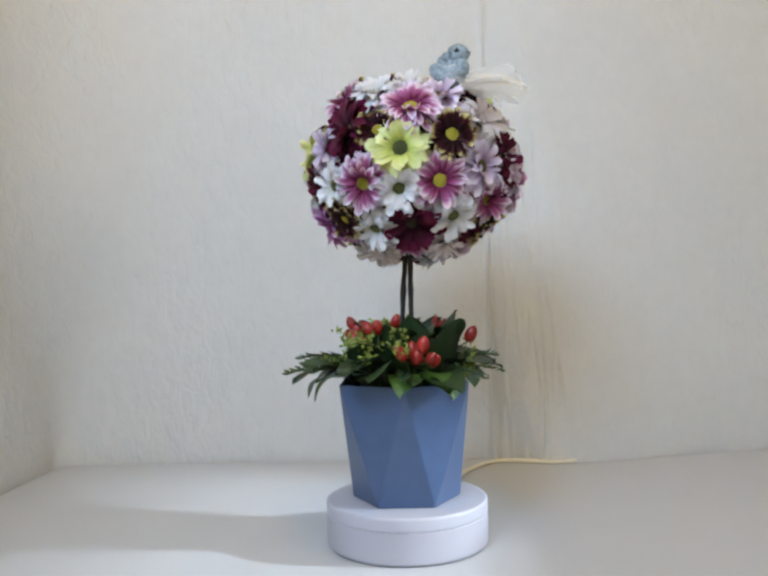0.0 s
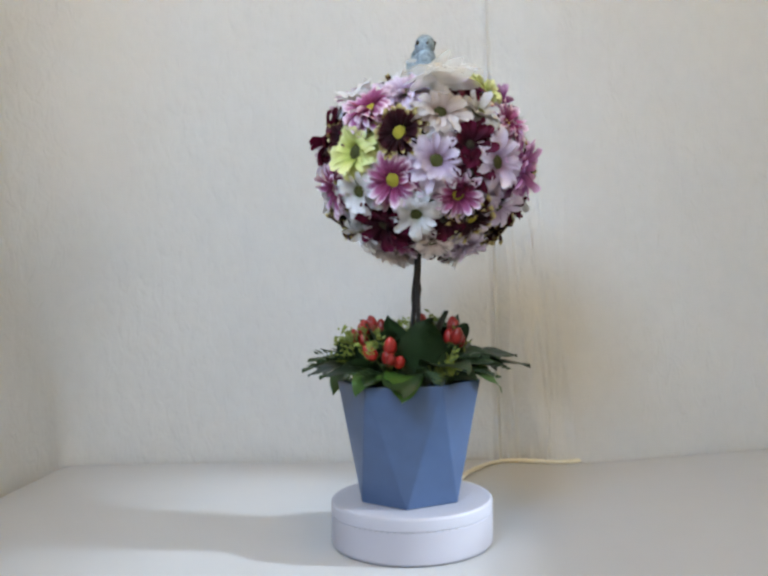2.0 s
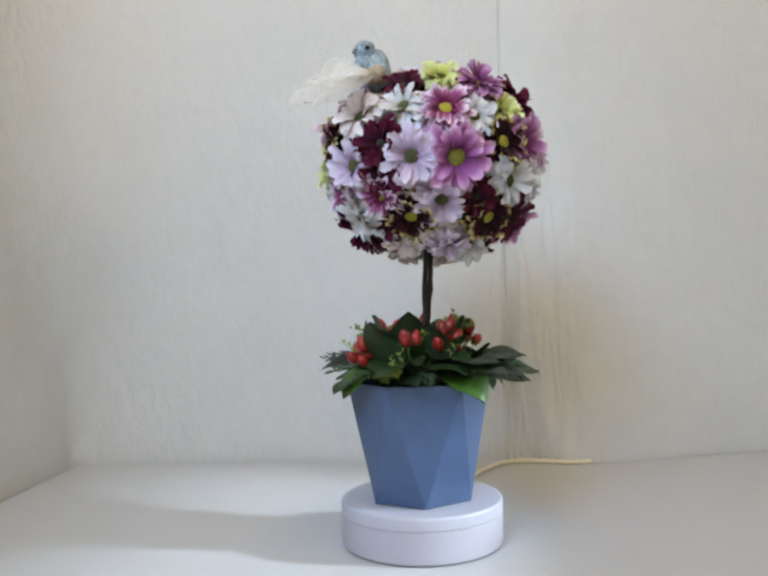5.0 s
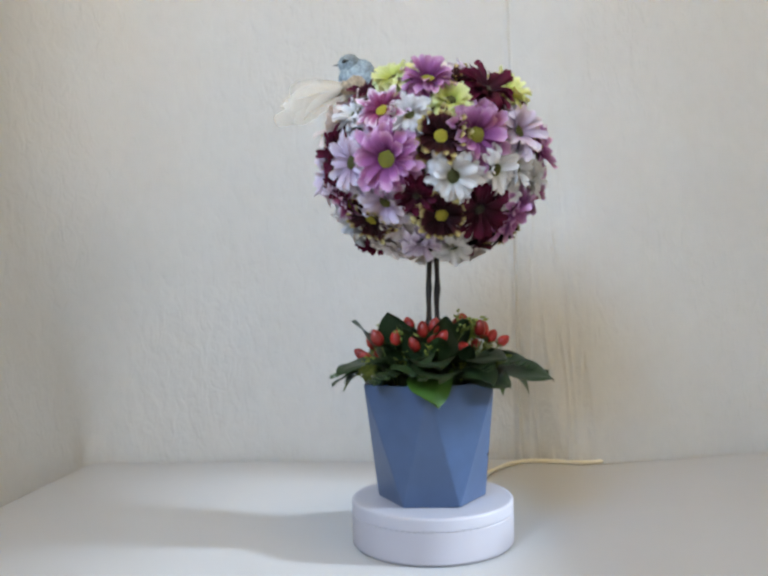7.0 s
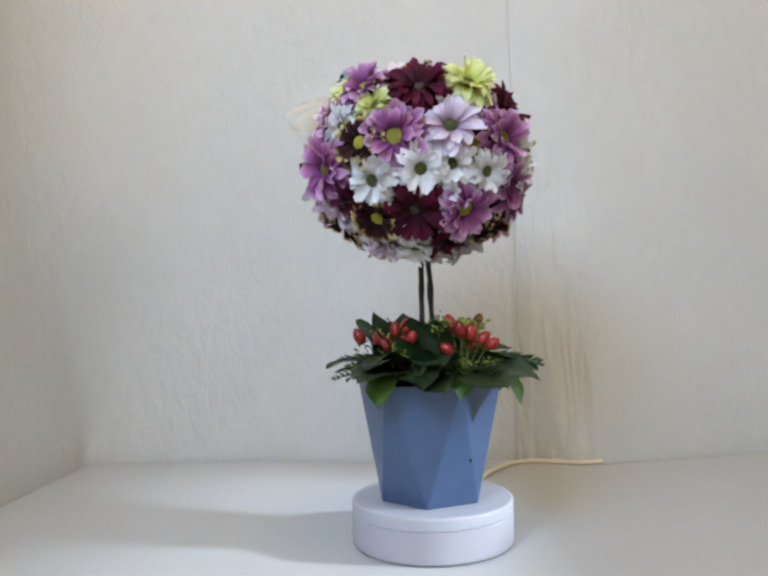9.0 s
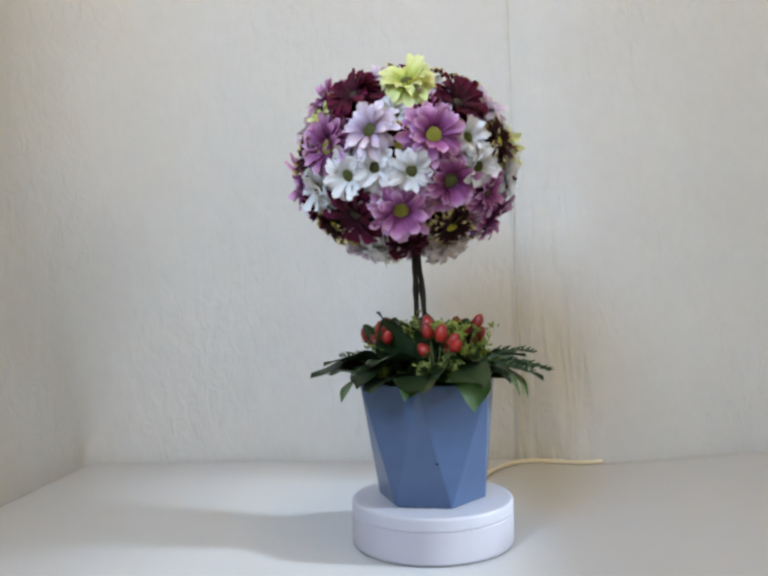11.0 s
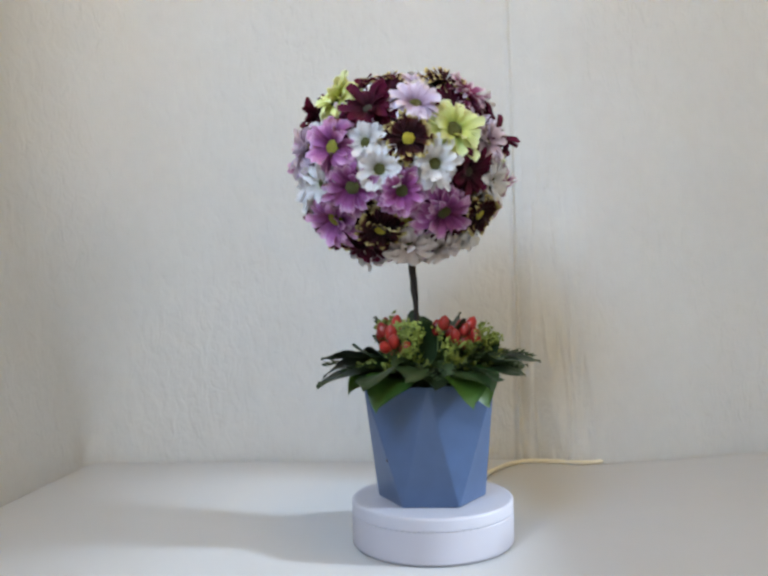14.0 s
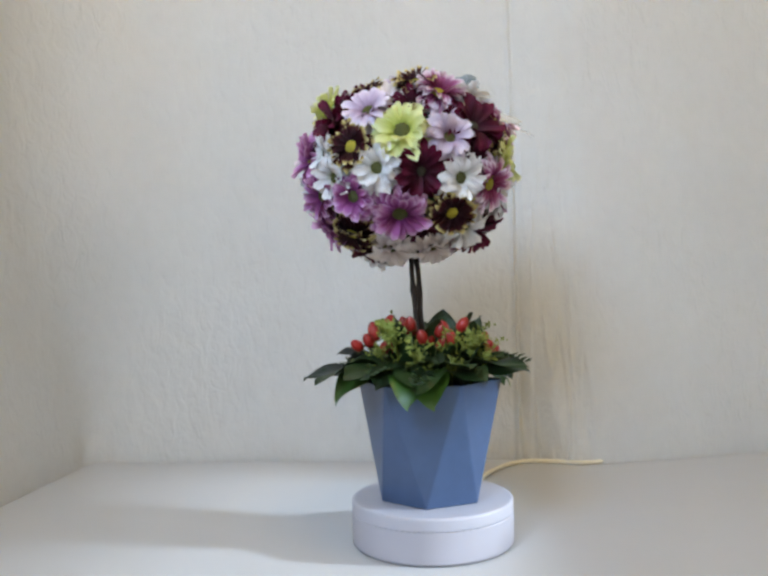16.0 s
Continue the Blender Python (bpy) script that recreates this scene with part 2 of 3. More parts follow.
def facing(place, way, spin=0.0, size=1.0):
    """A pose at place whose z axis points along way."""
    turn = Vector(way).to_track_quat("Z", "Y").to_matrix().to_4x4()
    return Matrix.Translation(place) @ turn @ Matrix.Rotation(spin, 4, "Z") @ Matrix.Scale(size, 4)


# ---- the setting ----
def wall_line(x):
    """The back wall's distance at x: flat, then a paper panel that bellies forward and runs back again."""
    pts = [(-0.60, 0.350), (-0.39, 0.348), (-0.12, 0.339), (0.118, 0.334), (0.125, 0.330), (0.17, 0.306), (0.215, 0.298), (0.28, 0.312), (0.34, 0.329), (0.44, 0.354), (0.70, 0.40), (2.6, 0.52)]
    for (a, b), (c, d) in zip(pts, pts[1:]):
        if x <= c:
            k = max(0.0, min(1.0, (x - a) / (c - a)))
            return b + (d - b) * k
    return pts[-1][1]


def relief(x, y, z):
    """Unevenness of the papered walls, out of their plane."""
    d = 0.0035 * noise.noise(Vector((x * 3.1, y * 3.1 + 3.7, z * 2.2)))
    d += 0.0015 * noise.noise(Vector((x * 24, y * 24, z * 13 + x * 9)))
    ridge = noise.noise(Vector((x * 15 + z * 5, y * 15, z * 9 - x * 6)))
    return d + (0.0012 if x < -0.2 else 0.0004) * math.exp(-(ridge / 0.07) ** 2)


def sheet(name, line, far, zs, label):
    """A wall over a line of points on the floor plan, given for each height with the way it faces; far: the corners of its hidden side."""
    verts, faces = [], []
    for z in zs:
        low = max(0.0, min(1.0, (0.50 - z) / 0.45))
        row = line(z)
        for x, y, nx, ny in row:
            if x > 0.121:
                flat = 0.334 + (x - 0.121) * 0.07
                y = flat + (y - flat) * (0.45 + 0.55 * low)
                fold = math.exp(-((x - 0.160) / 0.046) ** 2) * low
                crease = noise.noise(Vector((x * 62 + 2 * z, 4.0, z * 5.5)))
                y += fold * (0.0050 * math.sin(95 * x + 4 * math.sin(5 * z) + 9 * z * (x - 0.1)) + 0.0066 * noise.noise(Vector((x * 45, 9.0, z * 4))) - 0.0058 * math.exp(-(crease / 0.10) ** 2))
            d = relief(x, y, z) + (0.0085 * math.exp(-((x - 0.120) / 0.0028) ** 2) - 0.0025 * math.exp(-((x - 0.1255) / 0.003) ** 2)) * (0.35 + 0.65 * low)
            verts.append((x + nx * d, y + ny * d, z))
        w = len(row)
    for j in range(len(zs) - 1):
        for i in range(w - 1):
            faces.append((j * w + i, j * w + i + 1, (j + 1) * w + i + 1, (j + 1) * w + i))
    n, top = len(verts), (len(zs) - 1) * w
    # the hidden side and the two ends, on vertices of their own
    verts += [(x, y, z) for z in (zs[0], zs[-1]) for x, y in far]
    verts += [verts[0], verts[top], verts[w - 1], verts[top + w - 1]]
    k = n + 2 * len(far)
    for i in range(len(far) - 1):
        faces.append((n + i + 1, n + i, n + len(far) + i, n + len(far) + i + 1))
    faces += [(k, k + 1, n + len(far), n), (k + 2, n + len(far) - 1, k - 1, k + 3)]
    tagged(new(name, mesh_of(name, verts, faces, WALL)), label, "wall", kind="structure")


HEIGHTS = [-0.75, -0.4, -0.1] + [-0.05 + 0.0075 * i for i in range(100)] + [0.75, 0.95, 1.2, 1.5, 2.25]


def side_line(z):
    """The side wall and the corner, which opens from a tight bend at the table to a wide one above."""
    k = max(0.0, min(1.0, z / 0.40))
    r = 0.028 + 0.165 * k * k * (3 - 2 * k)
    end = wall_line(-0.485 + r) - r
    pts = [(-0.485, -0.7 + (end + 0.7) * i / 70, 1, 0) for i in range(70)]
    for i in range(25):
        a = radians(90 * i / 24)
        pts.append((-0.485 + r - r * math.cos(a), end + r * math.sin(a), math.cos(a), -math.sin(a)))
    x0 = -0.485 + r
    for i in range(1, 13):
        x = x0 + (-0.27 - x0) * i / 12
        pts.append((x, wall_line(x), 0, -1))
    return pts


def back_line(z):
    return [(x, wall_line(x), 0, -1) for x in [-0.27 + 0.006 * i for i in range(62)] + [0.102 + 0.0018 * i for i in range(70)] + [0.228 + 0.006 * i for i in range(95)] + [0.80 + 0.1 * i for i in range(19)]]


def papered_walls():
    sheet("wall_back", lambda z: side_line(z) + back_line(z)[1:], [(-0.62, -0.7), (-0.62, 0.62), (2.6, 0.62)], HEIGHTS,
          "off-white rough papered walls with a vertical seam")


def room():
    for name, lo, hi, mat, label in (
            ("wall_window", (-2.12, -3.2, -0.75), (-2.0, 0.62, 2.25), PLAIN, "plain cream painted wall"),
            ("wall_end", (-2.0, 0.50, -0.75), (-0.62, 0.62, 2.25), PLAIN, "plain cream painted wall"),
            ("wall_right", (2.6, -3.2, -0.75), (2.72, 0.62, 2.25), PLAIN, "plain cream painted wall"),
            ("wall_front", (-2.12, -3.32, -0.75), (2.72, -3.2, 2.25), PLAIN, "plain cream painted wall"),
            ("floor", (-2.12, -3.32, -0.87), (2.72, 0.62, -0.75), FLOOR, "brown wooden floor"),
            ("ceiling", (-2.12, -3.32, 2.25), (2.72, 0.62, 2.37), PLAIN, "plain white painted ceiling")):
        tagged(new(name, box(name, lo, hi, mat)), label, name.split("_")[0], kind="structure")


def side_light_blocker():
    """An unseen blocker added beside the table, its low and high opening shaping the side light."""
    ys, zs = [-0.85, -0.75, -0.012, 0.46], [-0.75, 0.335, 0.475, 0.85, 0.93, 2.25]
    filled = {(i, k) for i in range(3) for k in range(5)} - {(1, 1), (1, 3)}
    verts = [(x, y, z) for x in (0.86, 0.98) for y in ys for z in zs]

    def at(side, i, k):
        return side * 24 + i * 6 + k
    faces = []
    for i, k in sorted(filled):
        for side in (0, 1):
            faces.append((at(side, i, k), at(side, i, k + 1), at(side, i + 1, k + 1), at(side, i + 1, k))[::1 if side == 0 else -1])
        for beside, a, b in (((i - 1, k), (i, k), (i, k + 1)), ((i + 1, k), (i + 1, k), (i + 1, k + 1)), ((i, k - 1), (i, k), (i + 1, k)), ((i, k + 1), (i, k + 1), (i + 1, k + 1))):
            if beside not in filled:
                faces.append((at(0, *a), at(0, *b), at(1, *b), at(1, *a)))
    tagged(new("wall_return", mesh_of("wall_return", verts, faces, PLAIN, False)), "unseen light blocker with two openings", "wall", kind="structure")


def white_table():
    table = tagged(new("table"), "white laminate table pushed against the walls", "table")
    table.location = (0, 0, -0.752)
    line = [(-0.4825, 0.20), (-0.482, 0.28), (-0.4815, 0.321), (-0.478, 0.333), (-0.471, 0.342), (-0.459, 0.3462), (-0.43, 0.3462), (-0.41, 0.3455)]
    back = [(-0.478 + 0.012 * i) for i in range(6, 110)]
    line += [(x, wall_line(x) - 0.0045 + 0.0022 * noise.noise(Vector((x * 34, 0, 0)))) for x in back if x > -0.40]
    ring = [(-0.4825, -0.55)] + [(-0.4825, -0.2)] + line + [(0.83, -0.55)]
    bm = bmesh.new()
    low = [bm.verts.new((x, y, 0.722)) for x, y in ring]
    high = [bm.verts.new((x, y, 0.750)) for x, y in ring]
    bm.faces.new(high[::-1]), bm.faces.new(low)
    for i in range(len(ring)):
        j = (i + 1) % len(ring)
        bm.faces.new((low[i], high[i], high[j], low[j]))
    bmesh.ops.recalc_face_normals(bm, faces=bm.faces[:])
    me = bpy.data.meshes.new("tabletop")
    bm.to_mesh(me), bm.free()
    me.materials.append(TABLE)
    part("tabletop", me, table)
    for x in (-0.43, 0.76):
        for y in (-0.49, 0.22):
            part("leg", box("leg", (x - 0.025, y - 0.025, 0.002), (x + 0.025, y + 0.025, 0.722), TABLE, 0.003), table)


papered_walls(), room(), side_light_blocker(), white_table()


# ---- the turntable ----
TOP = 0.0383


def turntable():
    thing = tagged(new("turntable"), "round white plastic display turntable on the table", "turntable")
    body = turned("base", [(0, -0.0006), (0.060, -0.0006), (0.0722, -0.0006), (0.0732, 0.0002), (0.0734, 0.0014), (0.0734, 0.0030), (0.0734, 0.0255), (0.0734, 0.0268), (0.0732, 0.0270), (0.0726, 0.0270), (0.060, 0.0270), (0.0, 0.0270)], PLASTIC, 128)
    part("base", body, thing)
    part("foot_ring", turned("foot_ring", [(0, -0.002), (0.0714, -0.002), (0.0718, -0.0012), (0.0718, 0.0), (0, 0.0)], RUBBER, 96), thing, label="thin grey rubber foot")
    disc = part("platter", turned("platter", [(0, 0.0272), (0.060, 0.0272), (0.0726, 0.0272), (0.0732, 0.0273), (0.0734, 0.0276), (0.0734, 0.0290), (0.0734, 0.0355), (0.0732, 0.0372), (0.0724, 0.0381), (0.0712, TOP), (0.069, TOP), (0.0, TOP)], PLATTER, 128), thing)
    # small grey print along the joint, too worn to read
    rng = random.Random(4)
    bars = [(-131 + 4.2 * i, rng.uniform(0.8, 1.8)) for i in range(8)] + [(-96, 2.2), (-93, 2.0), (-90.4, 2.2)] + [(-80 + 5.0 * i, rng.uniform(0.7, 1.5)) for i in range(5)]
    for a, width in bars:
        zc = 0.0268 + rng.uniform(-0.0003, 0.0003)
        verts = []
        for k in range(5):
            b = radians(a + width * (k / 4 - 0.5) * 1.2)
            for z in (zc - 0.0006, zc + 0.0006):
                verts.append((0.07365 * math.cos(b), 0.07365 * math.sin(b), z))
        for k in range(5):
            b = radians(a + width * (k / 4 - 0.5) * 1.2)
            for z in (zc - 0.0006, zc + 0.0006):
                verts.append((0.0723 * math.cos(b), 0.0723 * math.sin(b), z))
        faces = []
        for k in range(4):
            faces += [(2 * k, 2 * k + 2, 2 * k + 3, 2 * k + 1), (10 + 2 * k, 10 + 2 * k + 1, 10 + 2 * k + 3, 10 + 2 * k + 2),
                      (2 * k + 1, 2 * k + 3, 10 + 2 * k + 3, 10 + 2 * k + 1), (2 * k, 10 + 2 * k, 12 + 2 * k, 2 * k + 2)]
        faces += [(0, 1, 11, 10), (8, 18, 19, 9)]
        part("print_mark", mesh_of("print_mark", verts, faces, MARK, False), thing)
    return thing, disc


def power_cable():
    pts = [(0.045, 0.055, 0.002), (0.050, 0.12, 0.001), (0.055, 0.19, 0.001), (0.068, 0.236, 0.001), (0.086, 0.268, 0.001), (0.106, 0.294, 0.001), (0.130, 0.307, 0.001), (0.160, 0.303, 0.001), (0.190, 0.294, 0.001), (0.214, 0.295, 0.001), (0.236, 0.312, 0.001)]
    smooth = []
    for i in range(len(pts) - 1):
        p0, p1, p2, p3 = (Vector(pts[max(0, min(len(pts) - 1, i + k))]) for k in (-1, 0, 1, 2))
        for s in range(6):
            t = s / 6
            smooth.append(0.5 * (2 * p1 + (p2 - p0) * t + (2 * p0 - 5 * p1 + 4 * p2 - p3) * t * t + (3 * p1 - p0 - 3 * p2 + p3) * t ** 3))
    smooth.append(Vector(pts[-1]))
    tagged(new("power_cable", tube("power_cable", smooth, 0.0028, CABLE, 10)), "thin cream power cable lying on the table", "cable")


TURNTABLE, PLATTER_DISC = turntable()
power_cable()


# ---- the flower arrangement ----
TOPIARY = tagged(new("flower_topiary"), "ball of mixed daisies on twig stems in a faceted blue pot", "flower arrangement")
TOPIARY.location = (0, 0, TOP)
BASE = Vector((0, 0, TOP))
HEART = Vector((0.0130, 0.0165, 0.3414)) - BASE
RX, RZ = 0.0880, 0.0820


def faceted_pot():
    """Two hexagons turned against each other by 30 degrees, joined by triangles, with a hollow inside."""
    def ring(r, z, turn):
        return [Vector((r * math.cos(radians(60 * i + turn)), r * math.sin(radians(60 * i + turn)), z)) for i in range(6)]
    high, foot = 0.1065, 0.0
    bm = bmesh.new()
    a = [bm.verts.new(v) for v in ring(0.0490, foot + 0.0002, 0)]
    b = [bm.verts.new(v) for v in ring(0.0660, high, 30)]
    c = [bm.verts.new(v) for v in ring(0.0632, high, 30)]
    d = [bm.verts.new(v) for v in ring(0.0600, high - 0.016, 30)]
    bm.faces.new(a[::-1])
    for i in range(6):
        j = (i + 1) % 6
        bm.faces.new((a[i], a[j], b[i])), bm.faces.new((b[i], a[j], b[j]))
        bm.faces.new((b[i], b[j], c[j], c[i])), bm.faces.new((c[i], c[j], d[j], d[i]))
    bm.faces.new(d)
    bmesh.ops.recalc_face_normals(bm, faces=bm.faces[:])
    sharp = [e for e in bm.edges if len(e.link_faces) == 2 and e.calc_face_angle(0) > 0.05]
    bmesh.ops.bevel(bm, geom=sharp, offset=0.0011, segments=2, profile=0.5, affect="EDGES")
    a = radians(105)
    out = Vector((math.cos(a), math.sin(a), 0))
    spot = BVHTree.FromBMesh(bm).ray_cast(out * 0.2 + Vector((0, 0, 0.040)), -out)
    me = bpy.data.meshes.new("pot")
    bm.to_mesh(me), bm.free()
    me.materials.append(POT)
    pot = part("pot", me, TOPIARY, Matrix.Rotation(radians(0), 4, "Z"), "blue plastic pot with triangular facets")
    chip = turned("chip", [(0, 0.0003), (0.0009, 0.0003), (0.0014, 0.0001), (0.0015, -0.0003), (0, -0.0003)], BLACK, 9)
    part("chip", chip, pot, facing(spot[0], spot[1]), "small dark chip in the glaze")
    part("soil", turned("soil", [(0, high - 0.012), (0.03, high - 0.009), (0.050, high - 0.012), (0.056, high - 0.0155), (0.03, high - 0.02), (0, high - 0.02)], SOIL, 24), pot, label="dark flower foam")
    return pot


faceted_pot()


def petal_rows(rng, verts, faces, uvs, angle, length, width, rise, curl, root, lift, notch=0.06, cup=0.34):
    """One petal: a strip that starts at the root radius, rises and curls over, hollow across its width."""
    along, across = 8, 5
    start = len(verts)
    ca, sa = math.cos(angle), math.sin(angle)
    twist = rng.uniform(-0.5, 0.5)
    bend, phase = rng.uniform(-0.07, 0.07), rng.uniform(0, 6.28)
    r, z, slope = root, lift, rise
    step = (length - root) / (along - 1)
    for i in range(along):
        t = i / (along - 1)
        w = width * (0.42 + 0.58 * math.sin(min(1.0, t * 1.35) * math.pi / 2)) * (1.0 if t < 0.8 else math.sqrt(max(0.22, 1 - ((t - 0.8) / 0.22) ** 2)))
        for j in range(across):
            s = j / (across - 1) * 2 - 1
            rr = r - (0.6 * notch * s * s if i == along - 1 else 0)
            side = s * w / 2 + bend * t * t
            ruffle = 0.042 * math.sin(phase + 7 * t + 2.2 * s) * t
            zz = z + ruffle + cup * w * (s * s - 0.3) * (1 - 0.4 * t) + twist * s * w * 0.5 * t
            verts.append((ca * rr - sa * side, sa * rr + ca * side, zz))
            uvs.append((s * 0.5 + 0.5, t))
        r += step * math.cos(slope)
        z += step * math.sin(slope)
        slope -= curl / (along - 1)
    for i in range(along - 1):
        for j in range(across - 1):
            a = start + i * across + j
            faces.append((a, a + 1, a + across + 1, a + across))


def bloom_mesh(kind, seed, mat, count, root, width):
    """Three rings of petals round a disc, radius 1: a hanging ring under, a spread ring and a shorter raised one."""
    rng = random.Random(seed)
    verts, faces, uvs = [], [], []
    ragged = kind in ("burgundy", "dark", "purple")
    rings = ((1.02, -0.02, -0.10), (1.01, 0.36, -0.03), (0.90, 0.74, 0.02)) if ragged else ((1.02, 0.08, -0.10), (1.02, 0.50, -0.05), (0.90, 0.94, -0.01))
    for layer, (reach, rise0, lift) in enumerate(rings):
        many = count + (1 if layer == 1 else -1)
        lean = rng.uniform(0, 6.28)
        for i in range(many):
            if rng.random() < 0.03:
                continue
            angle = 2 * math.pi * (i + 0.37 * layer) / many + rng.uniform(-0.09, 0.09)
            length = reach * rng.uniform(0.88, 1.06)
            # a side of the head is pushed up by its neighbours
            rise = rise0 + 0.16 * math.cos(angle - lean) + rng.uniform(-0.26, 0.26) - (0.12 if kind in ("burgundy", "dark") else 0)
            curl = (0.85 if ragged else 1.15) + rng.uniform(-0.7, 0.9)
            petal_rows(rng, verts, faces, uvs, angle, length, width * rng.uniform(0.82, 1.2), rise, curl, root * 0.7, lift, 0.05 if ragged else 0.09, 0.36)
    return mesh_of(kind + "_petals", verts, faces, mat, True, uvs)


def disc_mesh(name, mat, radius):
    verts, faces = [(0, 0, 0.14)], []
    rings, steps = 5, 18
    rng = random.Random(5)
    for k in range(1, rings + 1):
        t = k / rings
        for i in range(steps):
            a = 2 * math.pi * (i + 0.5 * (k % 2)) / steps
            z = 0.14 * math.cos(t * 1.45) - 0.03 * math.exp(-(t / 0.3) ** 2) + rng.uniform(-0.012, 0.012)
            verts.append((radius * t * math.cos(a), radius * t * math.sin(a), z))
    for i in range(steps):
        faces.append((0, 1 + i, 1 + (i + 1) % steps))
    for k in range(rings - 1):
        for i in range(steps):
            j = (i + 1) % steps
            a = 1 + k * steps
            faces.append((a + i, a + steps + i, a + steps + j, a + j))
    return mesh_of(name, verts, faces, mat)


BLOOMS = {}
for number, (kind, (mat, disc, label, count, root, width)) in enumerate(KINDS.items()):
    radius = 0.19 if kind == "burgundy" else 0.32 if kind in ("purple", "mauve", "lime", "plum") else 0.28
    BLOOMS[kind] = ([bloom_mesh(kind, 100 * number + v, mat, count, root, width) for v in range(4)], disc_mesh(kind + "_disc", disc, radius), label)

placed = []
flower_rng = random.Random(11)


def bloom(kind, turn, height, size, lift=0.0):
    """A daisy on the ball, by degrees round it and up from its middle, and its width in millimetres."""
    meshes, disc, label = BLOOMS[kind]
    a, b = radians(turn), radians(height)
    n = Vector((math.cos(a) * math.cos(b), math.sin(a) * math.cos(b), math.sin(b)))
    place = HEART + Vector((n.x * RX, n.y * RX, n.z * RZ))
    normal = Vector((n.x / RX, n.y / RX, n.z / RZ)).normalized()
    normal = (normal + Vector([flower_rng.uniform(-0.13, 0.13) for _ in range(3)])).normalized()
    place += normal * (flower_rng.uniform(-0.002, 0.003) + lift + (0.002 if kind == "dark" else 0))
    ob = part("flower", meshes[len(placed) % 4], TOPIARY, facing(place, normal, flower_rng.uniform(0, 6.28), size * 0.00058), label)
    part("flower_disc", disc, ob)
    placed.append((n, size))


for turn, height, size in ((3, 20, 44), (212, 41, 47), (241, -16, 48), (269, 27, 54), (285, -17, 50), (323, -26, 44)):
    bloom("purple", turn, height, size)
for turn, height, size in ((7, -8, 58), (29, 39, 44), (54, 4, 54), (115, 4, 51), (97, -37, 52)):
    bloom("mauve", turn, height, size)
for turn, height, size in ((125, -20, 50), (153, -24, 43), (181, -36, 51)):
    bloom("plum", turn, height, size)
for turn, height, size in ((3, 45, 38), (42, 24, 36), (104, 39, 46), (185, 12, 55), (263, 2, 53)):
    bloom("lime", turn, height, size)
for turn, height, size in ((35, 2, 44), (36, -41, 44), (136, -46, 41), (157, 4, 43), (198, 52, 40), (217, -35, 43), (250, 14, 38), (291, 9, 45), (339, -41, 43)):
    bloom("dark", turn, height, size)
for turn, height, size in ((19, 16, 37), (41, -19, 43), (67, -15, 43), (84, -12, 40), (104, -15, 39), (135, 4, 36), (142, -11, 42), (171, -9, 43), (218, -15, 44),
                           (238, -45, 42), (243, 42, 44), (261, -21, 44), (297, -37, 43), (339, 24, 42), (59, -68, 36)):
    bloom("white", turn, height, size)
for turn, height, size in ((21, -29, 35), (63, -38, 52), (68, 33, 51), (99, -65, 38), (134, 26, 50), (195, -12, 47), (230, 17, 57), (267, -45, 55), (328, 2, 46), (328, -13, 40), (334, 43, 40)):
    bloom("burgundy", turn, height, size)
for turn, height, size in ((0, -31, 47), (15, -65, 40), (83, 8, 48), (163, 28, 45), (211, 8, 45), (291, 38, 40), (309, -8, 48), (345, -7, 51)):
    bloom("lilac", turn, height, size)
for turn, height, size in ((161, -65, 42), (220, -65, 38), (311, -63, 40), (312, 20, 48)):
    bloom("pink", turn, height, size)
# the crown and the gaps are filled with smaller heads
for i in range(2500):
    n = Vector([flower_rng.gauss(0, 1) for _ in range(3)]).normalized()
    if n.z < -0.965 or any(math.degrees(n.angle(o)) < 9.0 + s * 0.140 for o, s in placed):
        continue
    bloom(("white", "lilac", "burgundy", "pink", "purple", "dark")[i % 6], math.degrees(math.atan2(n.y, n.x)), math.degrees(math.asin(n.z)), flower_rng.uniform(32, 40), -0.007)


def foam_core():
    verts, faces = [], []
    rows, cols = 18, 32
    for i in range(rows + 1):
        b = math.pi * (i / rows - 0.5)
        for j in range(cols):
            a = 2 * math.pi * j / cols
            d = Vector((math.cos(a) * math.cos(b), math.sin(a) * math.cos(b), math.sin(b)))
            k = 0.90 + 0.05 * noise.noise(d * 6)
            verts.append(HEART + Vector((d.x * RX * k, d.y * RX * k, d.z * RZ * k)))
    for i in range(rows):
        for j in range(cols):
            k = (j + 1) % cols
            faces.append((i * cols + j, i * cols + k, (i + 1) * cols + k, (i + 1) * cols + j))
    part("foam_ball", mesh_of("foam_ball", verts, faces, CORE), TOPIARY, label="green foam ball hidden under flowers")


foam_core()


def twigs():
    rng = random.Random(3)
    low, high = Vector((0.0020, 0.0044, 0.095)), Vector((0.0066, 0.0124, 0.232))
    wide, narrow = (Vector((math.cos(radians(a)), math.sin(radians(a)), 0)) for a in (172, 125))
    for s in (-1, 1):
        p, q = low + wide * 0.0060 * s, high + narrow * 0.0034 * s
        path = [p.lerp(q, i / 16) + Vector((rng.uniform(-0.0005, 0.0005), rng.uniform(-0.0005, 0.0005), 0)) for i in range(17)]
        radii = [0.0024 + (0.0006 if i in (5, 11) else 0) + rng.uniform(-0.0002, 0.0003) for i in range(17)]
        part("twig", tube("twig", path, radii, TWIG, 9, 0.08, rng), TOPIARY, label="dark brown woody twig")


twigs()


